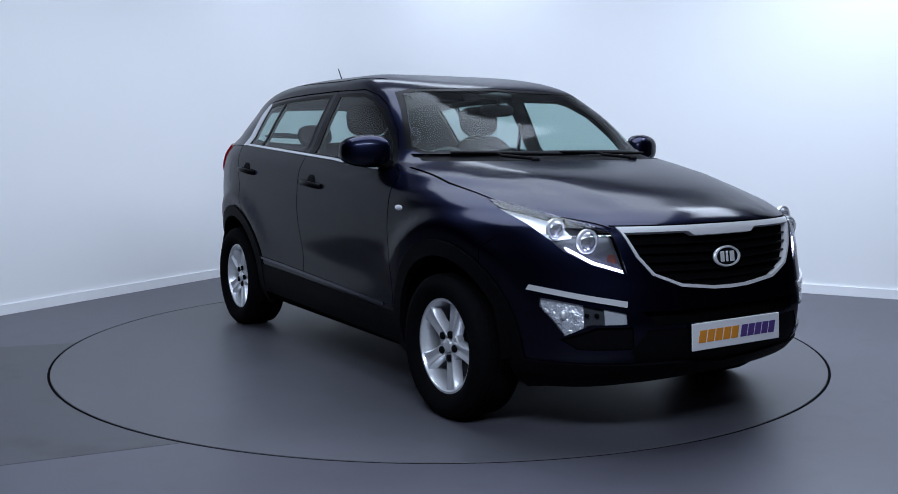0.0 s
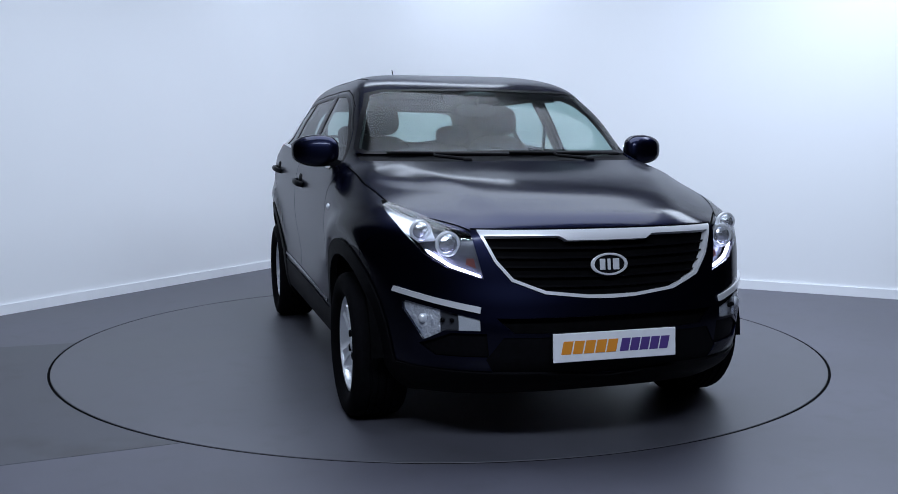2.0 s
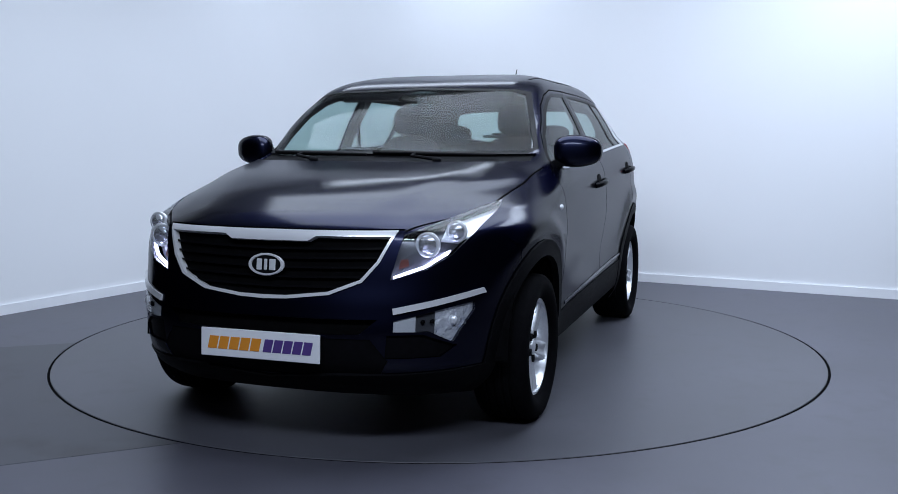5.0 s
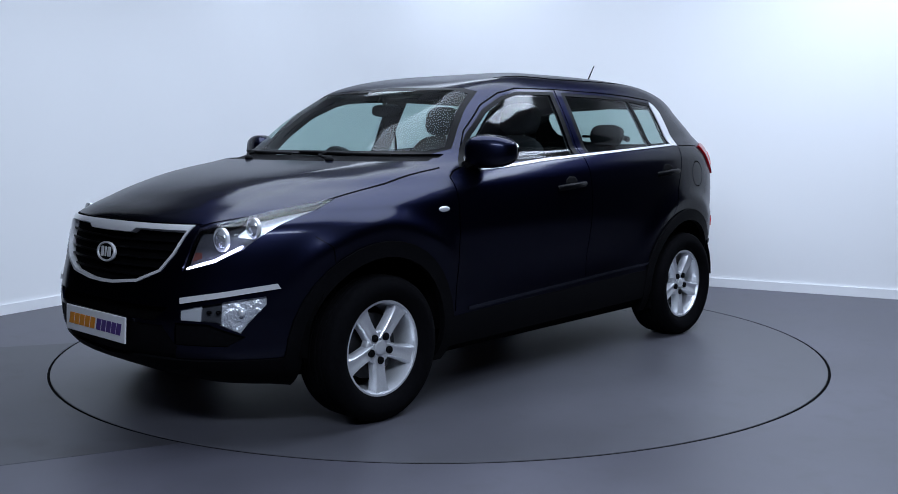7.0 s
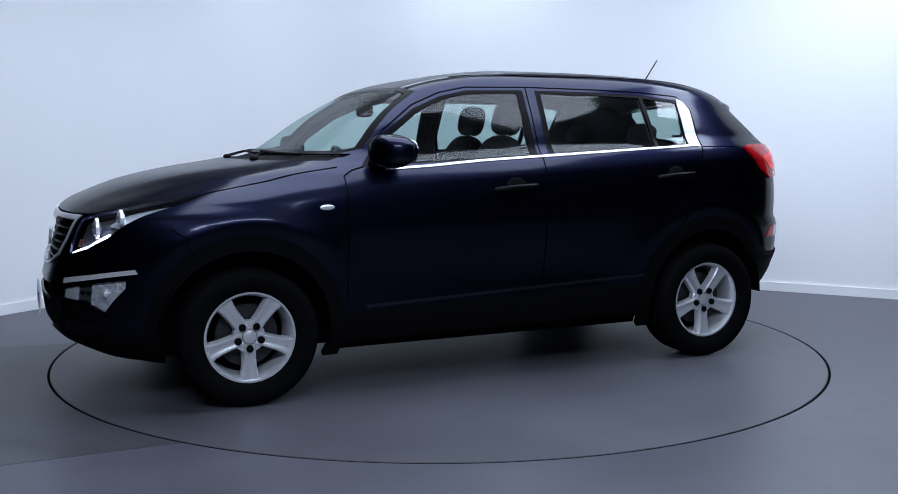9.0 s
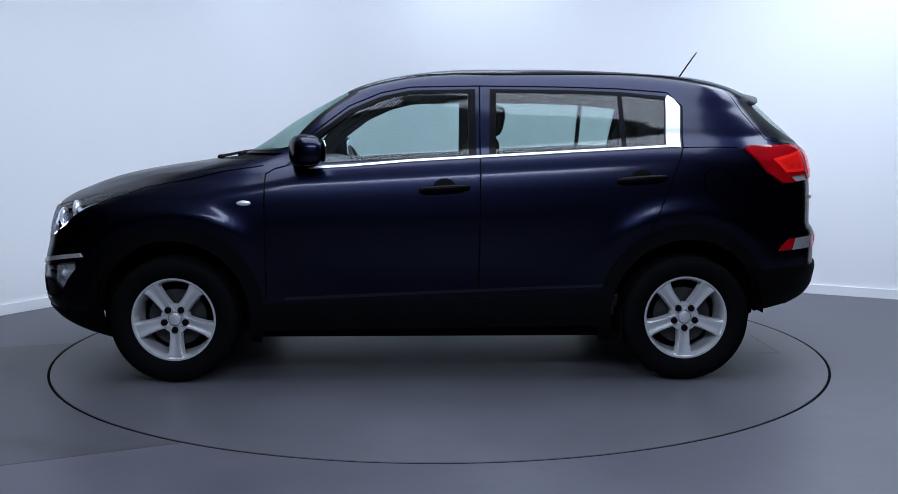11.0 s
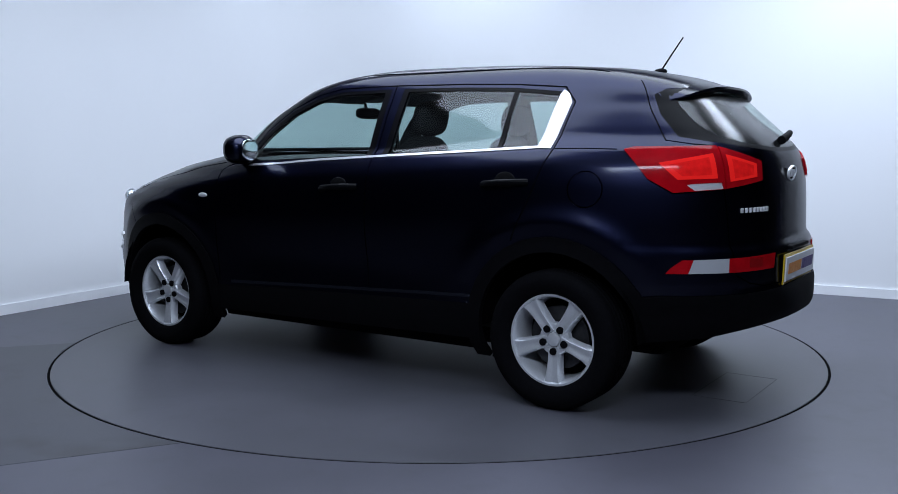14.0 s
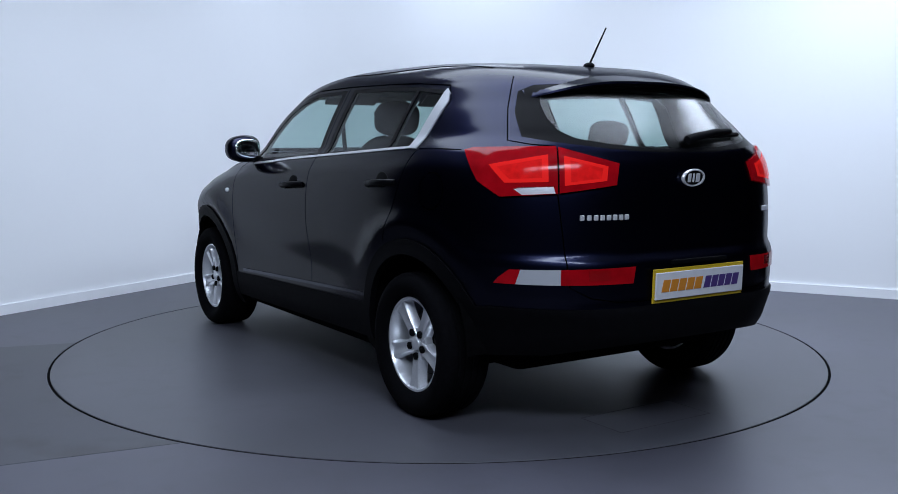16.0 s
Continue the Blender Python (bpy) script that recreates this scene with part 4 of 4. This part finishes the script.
    # small chrome bars on the tailgate
    for y0, y1, z in ((0.565, 0.350, 0.934), (-0.50, -0.57, 0.935)):
        nb = 8 if y0 > 0 else 3
        for i in range(nb):
            yc = y0 + (y1 - y0) * (i + 0.5) / nb
            wd = abs(y1 - y0) / nb * 0.36
            rm, e = float(REAR_MID(z)), float(REAR_EXP(z))
            xx = rm + (float(TAIL(z)) - rm) * (1 - (abs(yc) / float(half_width(np.array(-1.5), z))) ** e) ** (1 / e)
            part("badge_bar", box(xx - 0.006, xx + 0.004, yc - wd, yc + wd, z - 0.011, z + 0.011, 0.002, 1), CHROME, car)
    for k in (1, -1):
        # door mirrors
        shell = blob(0, 0, 0, 0.080, 0.116, 0.082, 3.0, 2.6, 36, 24)
        for v in shell.verts:
            v.co.x += -0.10 * (v.co.y / 0.118 - 0.2) * 0.35
            v.co.z *= 1.0 - 0.18 * max(0, v.co.y / 0.118)
        for v in shell.verts:
            v.co.y *= k
        bmesh.ops.recalc_face_normals(shell, faces=shell.faces[:])
        o = part("door_mirror", moved(shell, Matrix.Translation((0.62, k * 0.925, 1.188))), PAINT, car, "navy painted door mirror", True)
        face = blob(0, 0, 0, 0.008, 0.090, 0.058, 2.6, 2.6)
        part("mirror_glass", moved(face, pose(0.544, k * 0.925, 1.188, 0, 0, k * 16)), MIRROR, o, "mirror glass", True)
        part("mirror_foot", moved(box(-0.05, 0.05, -0.07, 0.06, -0.022, 0.022, 0.012), pose(0.655, k * 0.835, 1.128, k * 25, 0, 0)), PLASTIC, o, "black mirror foot", True)
        # wing indicator
        yy = float(half_width(np.array(0.946), 0.925))
        part("side_indicator", blob(0.946, k * (yy - 0.002), 0.925, 0.038, 0.009, 0.014, 2, 2, 24, 12), BOWL, car, "clear teardrop side indicator", True)
        # mud flap
        part("mud_flap", box(-1.0, -0.985, k * 0.70, k * 0.86, 0.20, 0.36, 0.004), PLASTIC, car, "black rubber mud flap")
    # under the car
    part("underbody", box(-1.45, 1.75, -0.66, 0.66, 0.215, 0.32, 0.03), LINER, car, "dark underbody")
    for x in (1.32, -1.32):
        part("wheel_housing", box(x - 0.43, x + 0.43, -0.66, 0.66, 0.30, 0.86, 0.03), LINER, car, "dark inner wheel housing")
    for x in (1.32, -1.32):
        for k in (1, -1):
            bm = bmesh.new()
            rows = [[bm.verts.new((x + 0.412 * math.cos(radians(a)), k * y, 0.345 + 0.412 * math.sin(radians(a)))) for y in (0.56, 0.872)] for a in range(0, 181, 10)]
            for p, q in zip(rows, rows[1:]):
                bm.faces.new((p[0], p[1], q[1], q[0]))
            part("arch_liner", bm, LINER, car, "dark wheel arch liner", True)
    part("rear_valance", box(-2.00, -1.62, -0.46, 0.46, 0.37, 0.44, 0.03), LINER, car, "dark panel under the rear bumper")
    # plain dark box, added to keep the gap under the rear black
    part("underside_block", box(-1.75, -0.95, -0.62, 0.62, 0.25, 0.42, 0.04), LINER, car, "dark box added to block the bright view under the rear")
    part("silencer", moved(lathe([(0.0, -0.25), (0.09, -0.25), (0.10, -0.22), (0.10, 0.22), (0.09, 0.25), (0.0, 0.25)], 24), pose(-1.70, -0.2, 0.38)), LINER, car, "rusty dark exhaust silencer", True)


car_fittings()


# ---- wheels ----
WHEEL_Z = 0.326

def wheel():
    root = part("wheel", lathe([(0.198, -0.10), (0.214, -0.105), (0.219, -0.098), (0.219, 0.085), (0.215, 0.093), (0.206, 0.093), (0.199, 0.078), (0.190, 0.03), (0.185, -0.09)], 72), ALLOY, None, "silver alloy wheel rim", True)
    tread = [(0.205, -0.10), (0.225, -0.115), (0.28, -0.125), (0.320, -0.118), (0.338, -0.104), (0.3445, -0.088)]
    for y in (-0.052, -0.018, 0.018, 0.052):
        tread += [(0.3455, y - 0.006), (0.337, y - 0.004), (0.337, y + 0.004), (0.3455, y + 0.006)]
    tread += [(0.3445, 0.088), (0.338, 0.104), (0.320, 0.118), (0.295, 0.1235), (0.28, 0.125), (0.25, 0.1195), (0.228, 0.108), (0.219, 0.096), (0.210, 0.085)]
    tread = [(r if r < 0.26 else 0.26 + (r - 0.26) * 0.772, a) for r, a in tread]
    part("tyre", lathe(tread, 96), RUBBER, root, "black tyre with ribbed tread", True)
    part("brake_disc", lathe([(0.0, 0.005), (0.148, 0.005), (0.150, -0.012), (0.0, -0.012)], 48), DISC, root, "steel brake disc", True)
    part("wheel_back", lathe([(0.0, -0.06), (0.20, -0.06)], 48), LINER, root)
    for i in range(5):
        a = radians(90 + 36 + 72 * i)
        # a spoke: broad at the rim, waisted, with a ridge down either side
        bm = bmesh.new()
        rows = []
        for r, w, y in ((0.035, 0.030, 0.070), (0.065, 0.029, 0.073), (0.10, 0.0285, 0.076), (0.14, 0.031, 0.080), (0.175, 0.036, 0.083), (0.196, 0.043, 0.085), (0.207, 0.050, 0.084)):
            prof = [(-w - 0.006, y - 0.045), (-w, y - 0.006), (-w * 0.82, y), (-w * 0.45, y - 0.001), (-w * 0.25, y - 0.005), (w * 0.25, y - 0.005), (w * 0.45, y - 0.001), (w * 0.82, y), (w, y - 0.006), (w + 0.006, y - 0.045)]
            rows.append([bm.verts.new((r * math.cos(a) - u * math.sin(a), yy, r * math.sin(a) + u * math.cos(a))) for u, yy in prof])
        for p, q in zip(rows, rows[1:]):
            for j in range(len(p) - 1):
                bm.faces.new((p[j], p[j + 1], q[j + 1], q[j]))
        bmesh.ops.recalc_face_normals(bm, faces=bm.faces[:])
        if bm.faces[len(bm.faces) // 2].normal.y < 0:
            bmesh.ops.reverse_faces(bm, faces=bm.faces[:])
        part("spoke", bm, ALLOY, root, "silver wheel spoke", True)
        b = a
        part("wheel_nut", moved(lathe([(0.0, 0.0795), (0.006, 0.0795), (0.008, 0.0775), (0.0145, 0.077), (0.0165, 0.0785), (0.0175, 0.07), (0.0175, 0.03)], 16), Matrix.Translation((0.057 * math.cos(b), 0, 0.057 * math.sin(b)))), BLACK, root, "dark wheel nut recess", True)
    part("hub", lathe([(0.078, 0.03), (0.076, 0.060), (0.070, 0.066), (0.036, 0.068)], 40), ALLOY, root, "silver wheel hub", True)
    part("centre_cap", lathe([(0.0, 0.083), (0.018, 0.082), (0.030, 0.078), (0.034, 0.070), (0.034, 0.05)], 32), ALLOY, root, "round silver centre cap", True)
    return root


first = wheel()
first.parent = car
first.matrix_basis = pose(1.32, 0.80, WHEEL_Z)
for x, y, turn in ((-1.32, 0.80, 0), (1.32, -0.80, 180), (-1.32, -0.80, 180)):
    copy_thing(first, pose(x, y, WHEEL_Z, 0, 0 if turn == 0 else 13, turn)).parent = car


# ---- cabin ----
def cabin():
    part("cabin_floor", box(-1.55, 0.80, -0.68, 0.68, 0.30, 0.42, 0.02), TRIM, car, "dark cabin floor")
    part("dashboard", merge(blob(0.78, 0, 1.02, 0.30, 0.74, 0.13, 3, 4), box(0.5, 0.75, -0.14, 0.14, 0.45, 0.95, 0.04)), TRIM, car, "dark plastic dashboard", True)
    part("instrument_hood", blob(0.62, -0.36, 1.10, 0.12, 0.19, 0.055, 2.5, 2.5), TRIM, car, "dark instrument hood", True)
    ring = bmesh.new()
    rr, n, k = 0.185, 40, 10
    vs = [[ring.verts.new(((rr + 0.014 * math.cos(2 * math.pi * j / k)) * math.cos(2 * math.pi * i / n), (rr + 0.014 * math.cos(2 * math.pi * j / k)) * math.sin(2 * math.pi * i / n), 0.014 * math.sin(2 * math.pi * j / k))) for j in range(k)] for i in range(n)]
    for i in range(n):
        for j in range(k):
            ring.faces.new((vs[i][j], vs[(i + 1) % n][j], vs[(i + 1) % n][(j + 1) % k], vs[i][(j + 1) % k]))
    m = pose(0.42, -0.36, 1.03, 0, -62, 0)
    o = part("steering_wheel", moved(ring, m), TRIM, car, "dark steering wheel", True)
    part("wheel_boss", moved(merge(blob(0, 0, -0.01, 0.08, 0.075, 0.035), box(-0.02, 0.02, -0.18, 0.18, -0.012, 0.0, 0.004)), m), TRIM, o, "", True)
    for k in (1, -1):
        y, dx = 0.37 * k, 0.125 if k > 0 else 0.0      # the passenger seat is set further forward
        s = part("front_seat", moved(blob(0, 0, 0, 0.26, 0.25, 0.10, 3, 3), pose(0.02 + dx, y, 0.62, 0, -8, 0)), CLOTH, car, "charcoal cloth front seat", True)
        part("backrest", moved(blob(0, 0, 0, 0.085, 0.245, 0.36, 3, 3), pose(-0.29 + dx, y, 0.92, 0, -17, 0)), CLOTH, s, "charcoal cloth backrest", True)
        part("headrest", moved(blob(0, 0, 0, 0.055, 0.135, 0.095, 3, 3), pose(-0.415 + dx, y, 1.36, 0, -12, 0)), CLOTH, s, "charcoal headrest", True)
        for u in (-0.05, 0.05):
            part("headrest_post", tube([(-0.375 + dx, y + u, 1.20), (-0.405 + dx, y + u, 1.33)], 0.006, 8), CHROME, s, "chrome headrest post")
        # trim panels inside the doors and pillars
        part("door_card", merge(box(-0.86, 0.8, k * 0.765, k * 0.80, 0.40, 1.09, 0.012), box(-1.2, -0.85, k * 0.765, k * 0.80, 0.80, 1.09, 0.012)), TRIM, car, "dark door lining")
        part("sun_visor", moved(box(-0.07, 0.07, -0.17, 0.17, -0.008, 0.008, 0.006), pose(0.30, k * 0.33, 1.495, 0, 30, 0)), LININGS, car, "grey sun visor")
        part("rear_headrest", moved(blob(0, 0, 0, 0.05, 0.12, 0.07, 3, 3), pose(-1.22, k * 0.36, 1.27, 0, -14, 0)), CLOTH, car, "charcoal rear headrest", True)
        part("belt", tube([(-0.30, k * 0.715, 1.35), (-0.33, k * 0.70, 1.0), (-0.32, k * 0.69, 0.7)], 0.012, 6), BLACK, car, "black seat belt", True)
    part("rear_bench", moved(blob(0, 0, 0, 0.26, 0.66, 0.11, 3, 4), pose(-0.88, 0, 0.62, 0, -8, 0)), CLOTH, car, "charcoal rear bench", True)
    part("rear_backrest", moved(blob(0, 0, 0, 0.08, 0.66, 0.34, 3, 4), pose(-1.14, 0, 0.90, 0, -20, 0)), CLOTH, car, "charcoal rear backrest", True)
    part("parcel_shelf", box(-1.98, -1.28, -0.62, 0.62, 1.075, 1.095, 0.006), TRIM, car, "dark parcel shelf")
    part("cabin_mirror", merge(blob(0.44, 0, 1.405, 0.025, 0.115, 0.035, 3, 3), tube([(0.45, 0, 1.42), (0.47, 0, 1.475)], 0.01, 8)), BLACK, car, "black interior mirror", True)
    part("sensor_housing", blob(0.40, 0.02, 1.490, 0.05, 0.11, 0.022, 2.5, 2.5), TRIM, car, "dark sensor housing at the screen top", True)
    # headlining under the roof
    bm = bmesh.new()
    rows = [[bm.verts.new((x, y, 1.565 - 0.10 * abs(x + 0.5) ** 2.2 * (0.55 if x > -0.5 else 0.45) - 0.16 * y * y)) for y in np.linspace(-0.56, 0.56, 13)] for x in np.linspace(-1.62, 0.18, 19)]
    for a, b in zip(rows, rows[1:]):
        for i in range(12):
            bm.faces.new((a[i], a[i + 1], b[i + 1], b[i]))
    part("headlining", bm, LININGS, car, "pale grey headlining", True)


cabin()


# ---- movement: the table turns the car ----
TURN = [(0.0, -58.39), (0.5, -59.97), (1.0, -63.36), (1.5, -68.2), (2.0, -74.0), (2.5, -79.95), (3.0, -85.95), (3.5, -91.85), (4.0, -97.9), (4.5, -103.8), (5.2, -112.05),
        (6.0, -121.5), (6.8, -130.95), (7.5, -139.05), (8.0, -144.95), (8.5, -150.65), (9.0, -156.45), (9.7, -164.4), (10.5, -173.5), (11.3, -182.6), (12.0, -190.6),
        (12.5, -196.45), (13.0, -202.35), (13.5, -208.15), (14.0, -214.0), (14.5, -219.8), (15.0, -225.7), (15.5, -231.55), (16.0, -237.5)]


def motions():
    rows = []
    for t, a in TURN:
        p = Matrix.Rotation(radians(a), 4, "Z") @ Vector((0.061, 0.061, 0.0))
        rows.append((t, pose(p.x, p.y, 0.0, 0, 0, a)))
    walk(car, rows)
    walk(table, [(t, pose(0, 0, 0, 0, 0, a)) for t, a in TURN])


motions()
